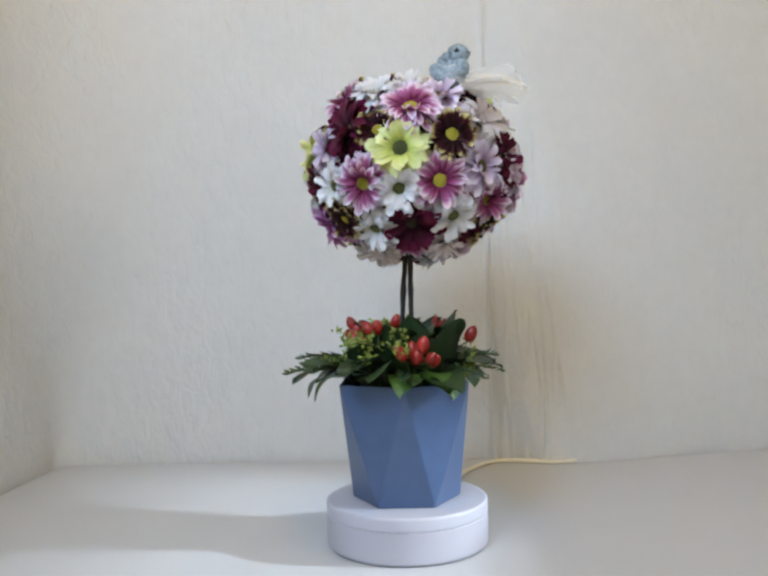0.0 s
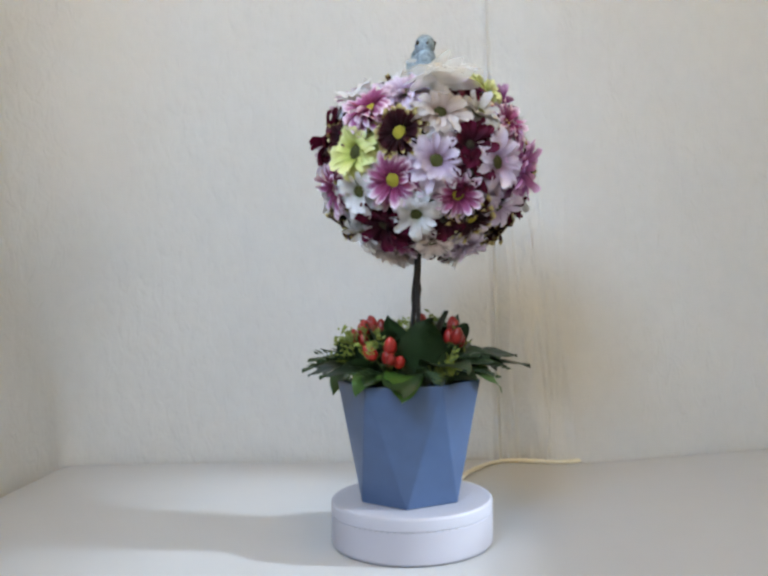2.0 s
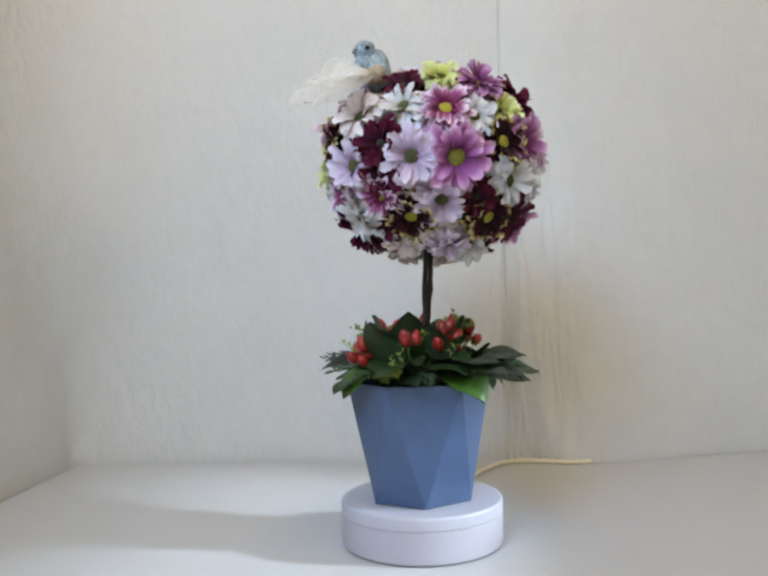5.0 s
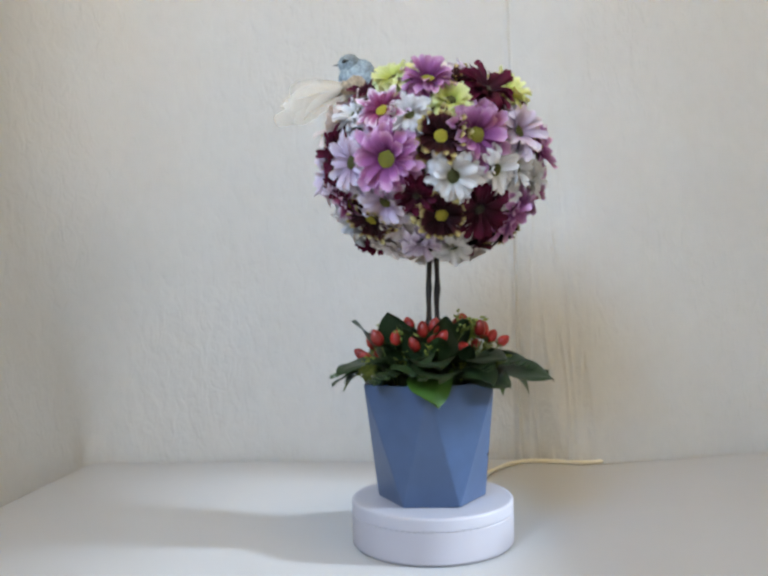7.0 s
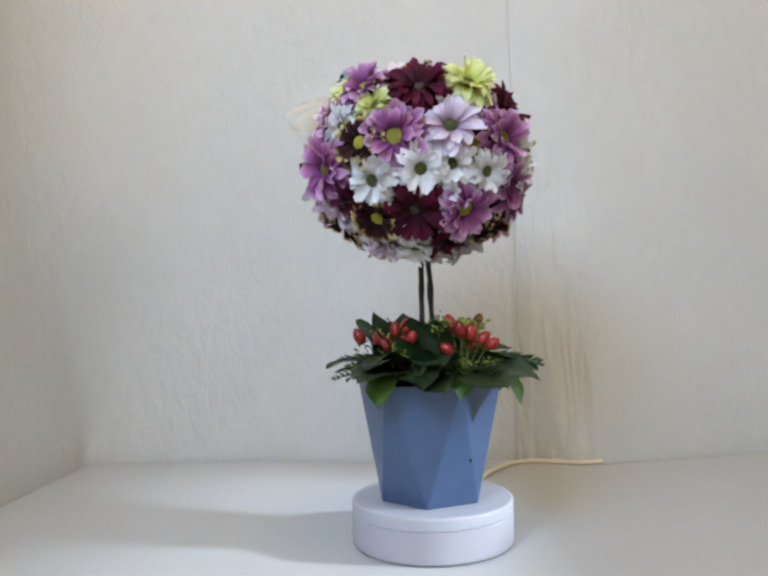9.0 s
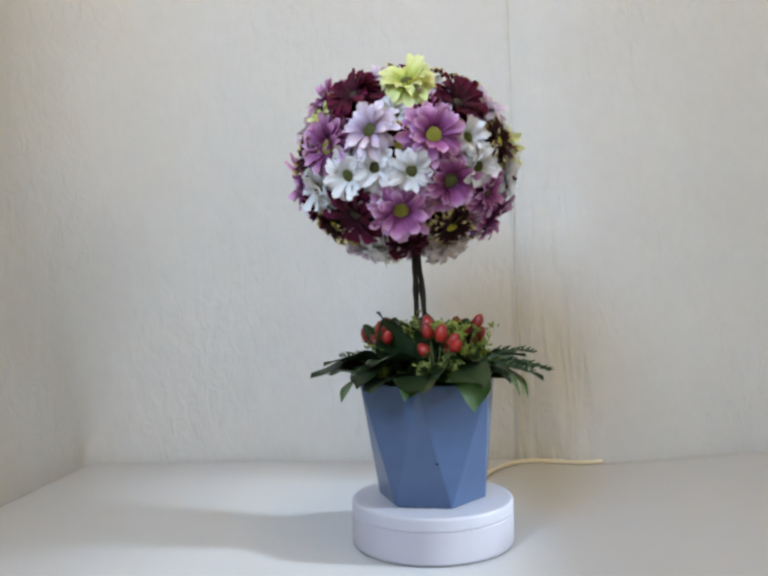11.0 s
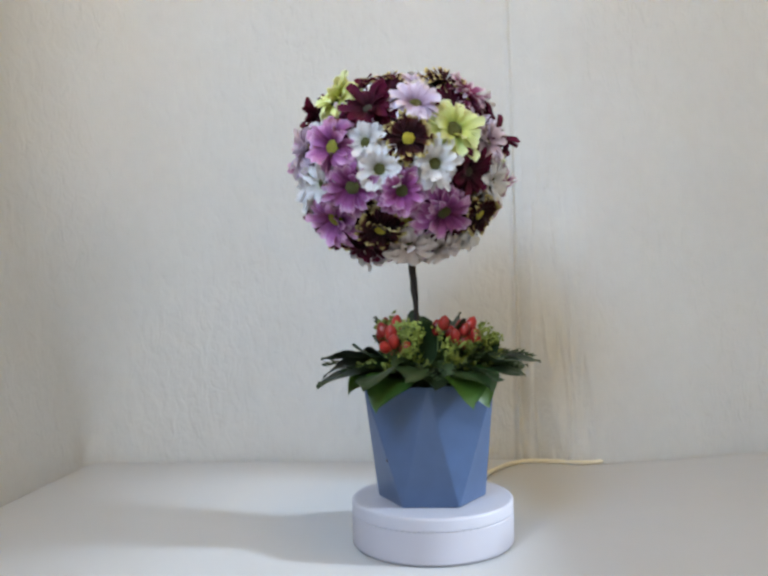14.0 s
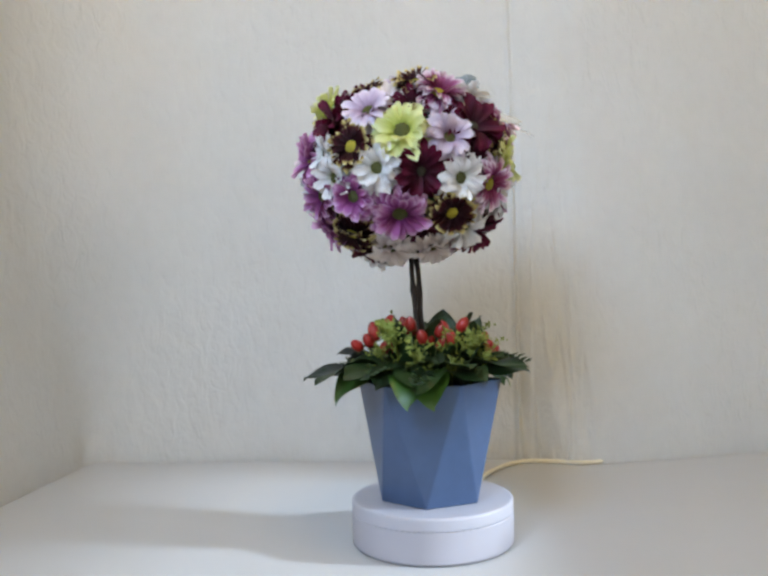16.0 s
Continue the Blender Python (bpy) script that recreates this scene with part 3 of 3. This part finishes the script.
# ---- foliage in the pot ----
def leaf_mesh(name, mat, length, width, droop, fold, seed, wave=0.06):
    """A broad pointed leaf along +x, with a folded midrib, that bends down towards its tip."""
    rng = random.Random(seed)
    along, across = 12, 7
    verts, faces = [], []
    ph = rng.uniform(0, 6)
    x = z = 0.0
    slope = droop * 0.45
    for i in range(along + 1):
        t = i / along
        w = width * (math.sin(math.pi * t ** 0.85) ** 0.68 if 0 < t < 1 else 0.03)
        for j in range(across):
            s = j / (across - 1) * 2 - 1
            zz = z + fold * abs(s) * w * 0.5 + wave * width * math.sin(ph + t * 9 + s * 2) * abs(s)
            verts.append((x, s * w / 2, zz))
        x += length / along * math.cos(slope)
        z += length / along * math.sin(slope)
        slope -= droop * 1.6 / along
    n = across
    for i in range(along):
        for j in range(n - 1):
            a = i * n + j
            faces.append((a, a + 1, a + n + 1, a + n))
    k = len(verts)
    under = [Vector(v) - Vector((0, 0, 0.0004)) for v in verts]
    verts = verts + [tuple(v) for v in under]
    faces += [tuple(k + q for q in reversed(f)) for f in faces]
    return mesh_of(name, verts, faces, mat)


def fern_mesh(name, mat, length, seed):
    """A sprig with narrow leaflets on both sides of a thin stalk."""
    rng = random.Random(seed)
    verts, faces = [], []

    def blade(p, way, size, wide):
        side = way.cross(Vector((0, 0, 1))).normalized() * wide
        a = len(verts)
        up = Vector((0, 0, wide * 0.5))
        verts.extend([p, p + way * size * 0.5 + side + up, p + way * size, p + way * size * 0.5 - side + up, p + way * size * 0.5 - up * 0.5])
        faces.extend([(a, a + 1, a + 4), (a + 1, a + 2, a + 4), (a + 2, a + 3, a + 4), (a + 3, a, a + 4)])
    for i in range(13):
        t = i / 12
        p = Vector((length * t * 0.9, 0, length * (0.25 * t - 0.38 * t * t)))
        for s in (-1, 1):
            way = Vector((0.75, s * 0.65, rng.uniform(-0.1, 0.25))).normalized()
            blade(p, way, length * (0.30 - 0.16 * t) * rng.uniform(0.8, 1.2), length * 0.035)
        blade(p, Vector((1, 0, 0.05)).normalized(), length * 0.12, length * 0.018)
    return mesh_of(name, verts, faces, mat, False)


def sprig_mesh(name, seed):
    """Filler: a thin branching stalk with small yellow-green buds and leaves."""
    rng = random.Random(seed)
    verts, faces = [], []

    def bud(p, r):
        a = len(verts)
        for d in ((1, 0, 0), (0, 1, 0), (-1, 0, 0), (0, -1, 0), (0, 0, 1), (0, 0, -1)):
            verts.append(p + Vector(d) * r * rng.uniform(0.7, 1.3))
        for q in ((0, 1, 4), (1, 2, 4), (2, 3, 4), (3, 0, 4), (1, 0, 5), (2, 1, 5), (3, 2, 5), (0, 3, 5)):
            faces.append(tuple(a + i for i in q))

    def blade(p, way, size):
        side = way.orthogonal().normalized() * size * 0.22
        a = len(verts)
        verts.extend([p, p + way * size * 0.5 + side, p + way * size, p + way * size * 0.5 - side])
        faces.append((a, a + 1, a + 2, a + 3))
    for branch in range(9):
        way = Vector((rng.uniform(-0.6, 0.6), rng.uniform(-0.6, 0.6), 1)).normalized()
        root = Vector((0, 0, rng.uniform(0.0, 0.012)))
        size = rng.uniform(0.010, 0.024)
        side = way.orthogonal().normalized() * 0.0005
        a = len(verts)
        other = way.cross(side)
        tip = root + way * size
        verts.extend([root + side, root - side + other, root - side - other, tip])
        faces.extend([(a, a + 1, a + 3), (a + 1, a + 2, a + 3), (a + 2, a, a + 3)])
        for i in range(9):
            p = root.lerp(tip, rng.uniform(0.35, 1.05)) + Vector([rng.uniform(-0.0035, 0.0035) for _ in range(3)])
            bud(p, rng.uniform(0.0009, 0.0018))
        for i in range(4):
            blade(root.lerp(tip, rng.uniform(0.2, 1)), Vector((rng.uniform(-1, 1), rng.uniform(-1, 1), rng.uniform(0, 0.8))).normalized(), rng.uniform(0.004, 0.008))
    return mesh_of(name, verts, faces, SPRIG, False)


def outward(turn, r, z, tilt=0.0, roll=0.0, size=1.0):
    """A pose in the pot, whose x axis points outwards at turn degrees, raised by tilt and rolled about itself."""
    a = radians(turn)
    return Matrix.Translation((r * math.cos(a), r * math.sin(a), z)) @ Matrix.Rotation(a, 4, "Z") @ Matrix.Rotation(radians(-tilt), 4, "Y") @ Matrix.Rotation(radians(roll), 4, "X") @ Matrix.Scale(size, 4)


RIM = 0.1065
BROAD = [leaf_mesh("broad_leaf", LEAF_DARK, 0.072, 0.046, 0.55, 0.14, 1), leaf_mesh("broad_leaf", LEAF_DARK, 0.070, 0.042, 0.35, 0.12, 2), leaf_mesh("broad_leaf", LEAF_DARK, 0.068, 0.048, 0.8, 0.16, 3)]
FRESH = [leaf_mesh("fresh_leaf", LEAF_BRIGHT, 0.056, 0.040, 1.1, 0.14, 4), leaf_mesh("fresh_leaf", LEAF_BRIGHT, 0.052, 0.036, 1.2, 0.14, 5)]
FERNS = [fern_mesh("fern_sprig", FERN, 0.066, 6), fern_mesh("fern_sprig", FERN, 0.060, 7)]
SPRIGS = [sprig_mesh("filler_sprig", 8), sprig_mesh("filler_sprig", 9), sprig_mesh("filler_sprig", 10)]

# broad leaves that spread over the rim: degrees round, reach in millimetres, height of the tip over the rim
leaf_rng = random.Random(21)
for turn, reach, tip in ((180, 100, -10), (206, 94, 4), (240, 99, -3), (60, 101, -5), (301, 88, -16), (121, 106, -5), (335, 92, 0), (155, 88, -11),
                         (35, 109, -2), (215, 90, -11), (70, 99, -11), (250, 92, 0), (96, 112, -9), (276, 74, -14), (352, 76, -12), (142, 96, -4), (20, 92, 2)):
    start = 0.034
    mesh = BROAD[leaf_rng.randrange(3)]
    size = (reach / 1000 - start) / 0.066
    part("leaf", mesh, TOPIARY, outward(turn, start, RIM + 0.006 + leaf_rng.uniform(-0.002, 0.006), tip * 0.9 + 12, leaf_rng.uniform(-25, 25), size), "dark green glossy broad leaf")
for turn, reach, tip in ((35, 98, 12), (70, 96, 14), (226, 70, 20), (20, 70, 22), (290, 66, 18)):
    part("leaf", BROAD[1], TOPIARY, outward(turn, 0.03, RIM + 0.012, tip, leaf_rng.uniform(-20, 20), (reach / 1000 - 0.03) / 0.066), "dark green glossy broad leaf")
for turn, tilt, size in ((301, -16, 0.85), (33, -18, 1.0), (125, -16, 1.25), (175, -14, 1.2), (186, -20, 1.05), (269, -12, 0.8), (300, -6, 0.8), (88, -14, 0.9)):
    part("leaf", FRESH[leaf_rng.randrange(2)], TOPIARY, outward(turn, 0.040, RIM + 0.004, tilt + 14, leaf_rng.uniform(-15, 15), size), "bright green leaf hanging over the pot rim")
# leaves that stand up round the twigs
for turn, r, tilt, size in ((300, 38, 80, 0.62), (322, 36, 78, 0.85), (352, 40, 76, 0.66), (268, 34, 78, 0.62), (12, 40, 80, 0.84), (40, 36, 76, 0.70), (62, 44, 62, 0.66), (90, 40, 70, 0.52), (128, 42, 66, 0.52), (165, 36, 72, 0.56),
                            (205, 38, 72, 0.60), (240, 40, 68, 0.62), (275, 24, 80, 0.80), (300, 20, 72, 0.85), (228, 18, 78, 0.75), (330, 18, 80, 0.92), (20, 16, 78, 0.90), (110, 18, 76, 0.78), (180, 46, 48, 0.56), (146, 48, 44, 0.56), (318, 42, 74, 0.95), (345, 34, 82, 1.0), (256, 30, 80, 0.86), (286, 28, 84, 0.95), (195, 28, 80, 0.9), (150, 26, 80, 0.9), (75, 28, 80, 0.9), (48, 30, 78, 0.95), (232, 40, 64, 0.72)):
    part("leaf", BROAD[leaf_rng.randrange(3)], TOPIARY, outward(turn, r / 1000, RIM - 0.004, tilt, leaf_rng.uniform(-40, 40), size), "dark green glossy upright leaf")
for turn, tilt, size in ((182, 8, 1.2), (2, 6, 0.9), (355, 14, 0.8), (210, 8, 0.9), (28, 6, 0.9), (60, 14, 1.0), (155, 4, 1.1), (160, 12, 1.0), (246, 10, 0.9), (190, 16, 1.0), (320, 5, 0.8), (100, 10, 0.9), (270, 8, 0.7), (130, 16, 0.8)):
    part("fern_sprig", FERNS[leaf_rng.randrange(2)], TOPIARY, outward(turn, 0.040, RIM + 0.006 + leaf_rng.uniform(0, 0.012), tilt, leaf_rng.uniform(-30, 30), size), "grey-green fern sprig")
for i in range(11):
    turn = i * 360 / 11 + leaf_rng.uniform(-6, 6)
    r = leaf_rng.choice((18, 26, 34, 40, 44)) / 1000
    part("filler_sprig", SPRIGS[i % 3], TOPIARY, outward(turn, r, RIM + leaf_rng.uniform(0.0, 0.014) - r * 0.10, leaf_rng.uniform(-22, 10), 0, leaf_rng.uniform(0.7, 1.0)) @ Matrix.Rotation(leaf_rng.uniform(0, 6.28), 4, "Z"), "yellow-green filler sprig")


for turn, r, height in ((228, 54, 190), (236, 50, 186), (262, 38, 190), (80, 32, 200), (140, 40, 195), (122, 36, 197), (172, 44, 184), (205, 44, 188), (10, 34, 186)):
    part("filler_sprig", SPRIGS[turn % 3], TOPIARY, outward(turn, r / 1000, height / 1000 - TOP - 0.024, -16, 0, 1.02) @ Matrix.Rotation(turn, 4, "Z"), "yellow-green filler sprig")


for turn, r, height in ((118, 56, 160), (150, 57, 163), (95, 58, 158), (60, 56, 160), (205, 58, 164), (185, 56, 160), (240, 58, 170), (340, 60, 163), (330, 57, 158), (268, 52, 176), (132, 50, 176)):
    part("filler_sprig", SPRIGS[turn % 3], TOPIARY, outward(turn, r / 1000, height / 1000 - TOP - 0.012, -28, 0, 0.72) @ Matrix.Rotation(turn, 4, "Z"), "yellow-green filler sprig")


def berry_mesh():
    outline = [(0.0, -0.0058), (0.0022, -0.0055), (0.0043, -0.0036), (0.0053, -0.0004), (0.0051, 0.0032), (0.0040, 0.0062), (0.0023, 0.0083), (0.0008, 0.0094), (0.0, 0.0096)]
    return turned("berry", outline, BERRY, 14)


def calyx_mesh():
    verts, faces = [(0, 0, -0.0060)], []
    for i in range(5):
        a = 2 * math.pi * i / 5
        k = len(verts)
        for d, r, z in ((-0.4, 0.0040, -0.0050), (0, 0.0078, -0.0030), (0.4, 0.0040, -0.0050), (0, 0.0040, -0.0058)):
            verts.append((r * math.cos(a + d), r * math.sin(a + d), z))
        faces += [(0, k, k + 3), (0, k + 3, k + 2), (k, k + 1, k + 3), (k + 3, k + 1, k + 2)]
    return mesh_of("calyx", verts, faces, CALYX, False)


BERRY_MESH, CALYX_MESH = berry_mesh(), calyx_mesh()
berry_rng = random.Random(8)


def berries(turn, height, count, r=45):
    """A spray of berries on short stalks, by degrees round the pot and height over the table in millimetres."""
    a = radians(turn)
    heart = Vector((r / 1000 * math.cos(a), r / 1000 * math.sin(a), height / 1000)) - BASE
    heart.z -= 0.006
    spots = []
    for i in range(count * 60):
        p = Vector((berry_rng.uniform(-1, 1), berry_rng.uniform(-1, 1), berry_rng.uniform(-0.8, 0.8))) * (0.0060 + 0.0013 * count)
        if all((p - q).length > 0.0088 for q in spots):
            spots.append(p)
        if len(spots) == count:
            break
    for p in spots:
        way = (p * 40 + Vector((math.cos(a) * 0.25, math.sin(a) * 0.25, 0.9))).normalized()
        ob = part("berry", BERRY_MESH, TOPIARY, facing(heart + p, way, berry_rng.uniform(0, 6), berry_rng.uniform(0.88, 1.08)), "glossy red hypericum berry")
        part("calyx", CALYX_MESH, ob)
        foot = Vector((heart.x * 0.8, heart.y * 0.8, RIM - 0.008))
        part("stalk", tube("stalk", [foot, (foot + heart + p) / 2 + Vector((0, 0, 0.004)), heart + p - way * 0.005], 0.0005, CALYX, 5), TOPIARY)


for turn, height, count, r in ((225, 203, 2, 36), (286, 180, 7, 48), (352, 187, 2, 55), (28, 190, 5, 47), (110, 191, 7, 52), (165, 199, 2, 42), (188, 187, 4, 39), (213, 184, 1, 56)):
    berries(turn, height, count, r)


# ---- the bird ornament ----
def egg(name, mat, centre, radii, turn=None, rough=0.0, seed=0, rows=14, cols=20):
    verts, faces = [], []
    for i in range(rows + 1):
        b = math.pi * (i / rows - 0.5)
        for j in range(cols):
            a = 2 * math.pi * j / cols
            d = Vector((math.cos(a) * math.cos(b), math.sin(a) * math.cos(b), math.sin(b)))
            k = 1 + rough * noise.noise(d * 5 + Vector((seed, 0, 0)))
            p = Vector((d.x * radii[0], d.y * radii[1], d.z * radii[2])) * k
            verts.append(Vector(centre) + (turn @ p if turn else p))
    for i in range(rows):
        for j in range(cols):
            k = (j + 1) % cols
            faces.append((i * cols + j, i * cols + k, (i + 1) * cols + k, (i + 1) * cols + j))
    return mesh_of(name, verts, faces, mat)


def plume(name, mat, length, width, seed, sag=0.3):
    """A soft feather along +x: a shallow curved vane with a frayed edge, narrow at its root and round at its tip."""
    rng = random.Random(seed)
    verts, faces = [], []
    n, across = 30, 7
    for i in range(n):
        t = i / (n - 1)
        w = width * (0.22 + 0.78 * math.sin(math.pi * min(1, t ** 1.3 * 0.80 + 0.02))) * (1 if t < 0.86 else math.sqrt(max(0.02, 1 - ((t - 0.86) / 0.145) ** 2)))
        for j in range(across):
            u = j / (across - 1) * 2 - 1
            edge = rng.uniform(0.93, 1.05) if abs(u) > 0.9 else 1.0
            verts.append((length * t + abs(u) * w * 0.35, u * w * edge, -sag * length * t * t + 0.16 * w * (1 - u * u) + rng.uniform(-0.0003, 0.0003)))
    for i in range(n - 1):
        for j in range(across - 1):
            a = i * across + j
            if abs(j - 2.5) > 2 and rng.random() < 0.06:
                continue
            faces.append((a, a + 1, a + across + 1, a + across))
    return mesh_of(name, verts, faces, mat)


def bird():
    """A small craft bird sitting on the ball, its beak along +x in its own space, over a fan of loose feathers."""
    a = radians(324)
    seat = Vector((0.060 * math.cos(a), 0.060 * math.sin(a), 0.4100)) - BASE
    turn = radians(311)
    root = part("bird_ornament", egg("bird_body", BIRD_BLUE, (-0.001, 0.001, 0.005), (0.0165, 0.0132, 0.0175), Euler((0, radians(28), 0)).to_matrix(), 0.10, 1), TOPIARY,
                Matrix.Translation(seat) @ Matrix.Rotation(turn, 4, "Z") @ Matrix.Scale(0.92, 4), "small blue and white feathered craft bird")
    part("head", egg("head", BIRD_BLUE, (0.0055, 0, 0.0255), (0.0105, 0.0092, 0.0092), None, 0.08, 2), root, label="blue-grey head")
    part("cap", egg("cap", BIRD_PALE, (0.0040, 0, 0.0292), (0.0098, 0.0084, 0.0066), None, 0.15, 12), root, label="dark grey mottled crown")
    part("throat", egg("throat", BIRD_BLUE, (0.0080, 0, 0.0130), (0.0075, 0.0085, 0.0105), Euler((0, radians(-12), 0)).to_matrix(), 0.10, 3), root, label="blue-grey speckled breast")
    part("back_feathers", egg("back_feathers", BIRD_BLUE, (-0.0065, 0, 0.0125), (0.0108, 0.0115, 0.0165), Euler((0, radians(30), 0)).to_matrix(), 0.14, 4), root)
    beak = turned("beak", [(0, 0), (0.0021, 0.0), (0.0013, 0.001), (0.0002, 0.0062), (0, 0.0062)], BEAK, 10)
    part("beak", beak, root, facing((0.0148, 0, 0.0250), (1, 0, -0.12)))
    for s in (-1, 1):
        part("eye", egg("eye", BLACK, (0, 0, 0), (0.0017, 0.0017, 0.0017), None, 0, 0, 8, 10), root, Matrix.Translation((0.0100, s * 0.0078, 0.0272)), "black bead eye")
        wing = egg("wing", BIRD_TAN if s > 0 else BIRD_BLUE, (0, 0, 0), ((0.0100, 0.0050, 0.0085) if s > 0 else (0.0125, 0.0030, 0.0075)), None, 0.16, 6 + s)
        part("wing", wing, root, Matrix.Translation((0.0050, 0.0125, -0.0010) if s > 0 else (-0.0055, -0.0112, 0.0070)) @ Matrix.Rotation(radians(40), 4, "Y") @ Matrix.Rotation(radians(-8 * s), 4, "Z"))
        part("eye_stripe", egg("eye_stripe", BLACK, (0, 0, 0), (0.0046, 0.0012, 0.0016), None, 0.2, 9, 8, 10), root, Matrix.Translation((0.0088, s * 0.0080, 0.0262)) @ Matrix.Rotation(radians(14), 4, "Y"), "dark grey eye stripe")
    part("breast_tuft", egg("breast_tuft", BIRD_TAN, (0, 0, 0), (0.0075, 0.0060, 0.0062), None, 0.25, 21), root, Matrix.Translation((0.0130, 0.0095, -0.0030)), "speckled tan feather tuft")
    rng = random.Random(17)
    for child in root.children:
        if child.name.split(".")[0] in ("head", "cap", "beak", "eye", "eye_stripe", "throat"):
            child.matrix_basis = Matrix.Translation((0.0050, 0, -0.0035)) @ Matrix.Rotation(radians(4), 4, "Z") @ child.matrix_basis
    # soft down round the belly
    for k in range(16):
        spin = rng.uniform(-85, 85)
        m = Matrix.Translation((rng.uniform(0.002, 0.010), rng.uniform(-0.009, 0.009), rng.uniform(-0.006, 0.006))) @ Matrix.Rotation(radians(spin), 4, "Z") @ Matrix.Rotation(radians(rng.uniform(-25, 40)), 4, "Y")
        part("down_feather", plume("down_feather", FEATHER, rng.uniform(0.012, 0.020), 0.0055, 60 + k, 0.3), root, m, "short white down feather")
    for k in range(7):
        length = rng.uniform(0.056, 0.084)
        m = Matrix.Translation((0.006, 0.003, -0.005 + rng.uniform(-0.003, 0.004))) @ Matrix.Rotation(radians(-18 + 7.5 * k), 4, "Z") @ Matrix.Rotation(radians(rng.uniform(2, 14)), 4, "Y") @ Matrix.Rotation(rng.uniform(-0.5, 0.5), 4, "X")
        part("tail_feather", plume("tail_feather", FEATHER, length, 0.0140, 30 + k, rng.uniform(0.05, 0.13)), root, m, "soft cream feather")
    # a few feathers on edge and some that droop over the flowers
    for k, (spin, dip, roll) in enumerate(((4, 9, 62), (14, 12, 48), (-6, 14, 56), (20, 18, 40), (-14, 26, 20), (4, 31, -12), (22, 28, 14), (36, 24, 24))):
        m = Matrix.Translation((0.005, 0.002, 0.001)) @ Matrix.Rotation(radians(spin), 4, "Z") @ Matrix.Rotation(radians(dip), 4, "Y") @ Matrix.Rotation(radians(roll), 4, "X")
        part("tail_feather", plume("tail_feather", FEATHER, rng.uniform(0.054, 0.072), 0.0125, 80 + k, 0.06), root, m, "soft cream feather")


bird()


# ---- movement ----
def motions():
    speed = -17.24
    times = [0.5 * i for i in range(33)]
    walk(TOPIARY, [(t, pose(0, 0, TOP, 0, 0, speed * t)) for t in times])
    walk(PLATTER_DISC, [(t, pose(0, 0, 0, 0, 0, speed * t)) for t in times])


motions()
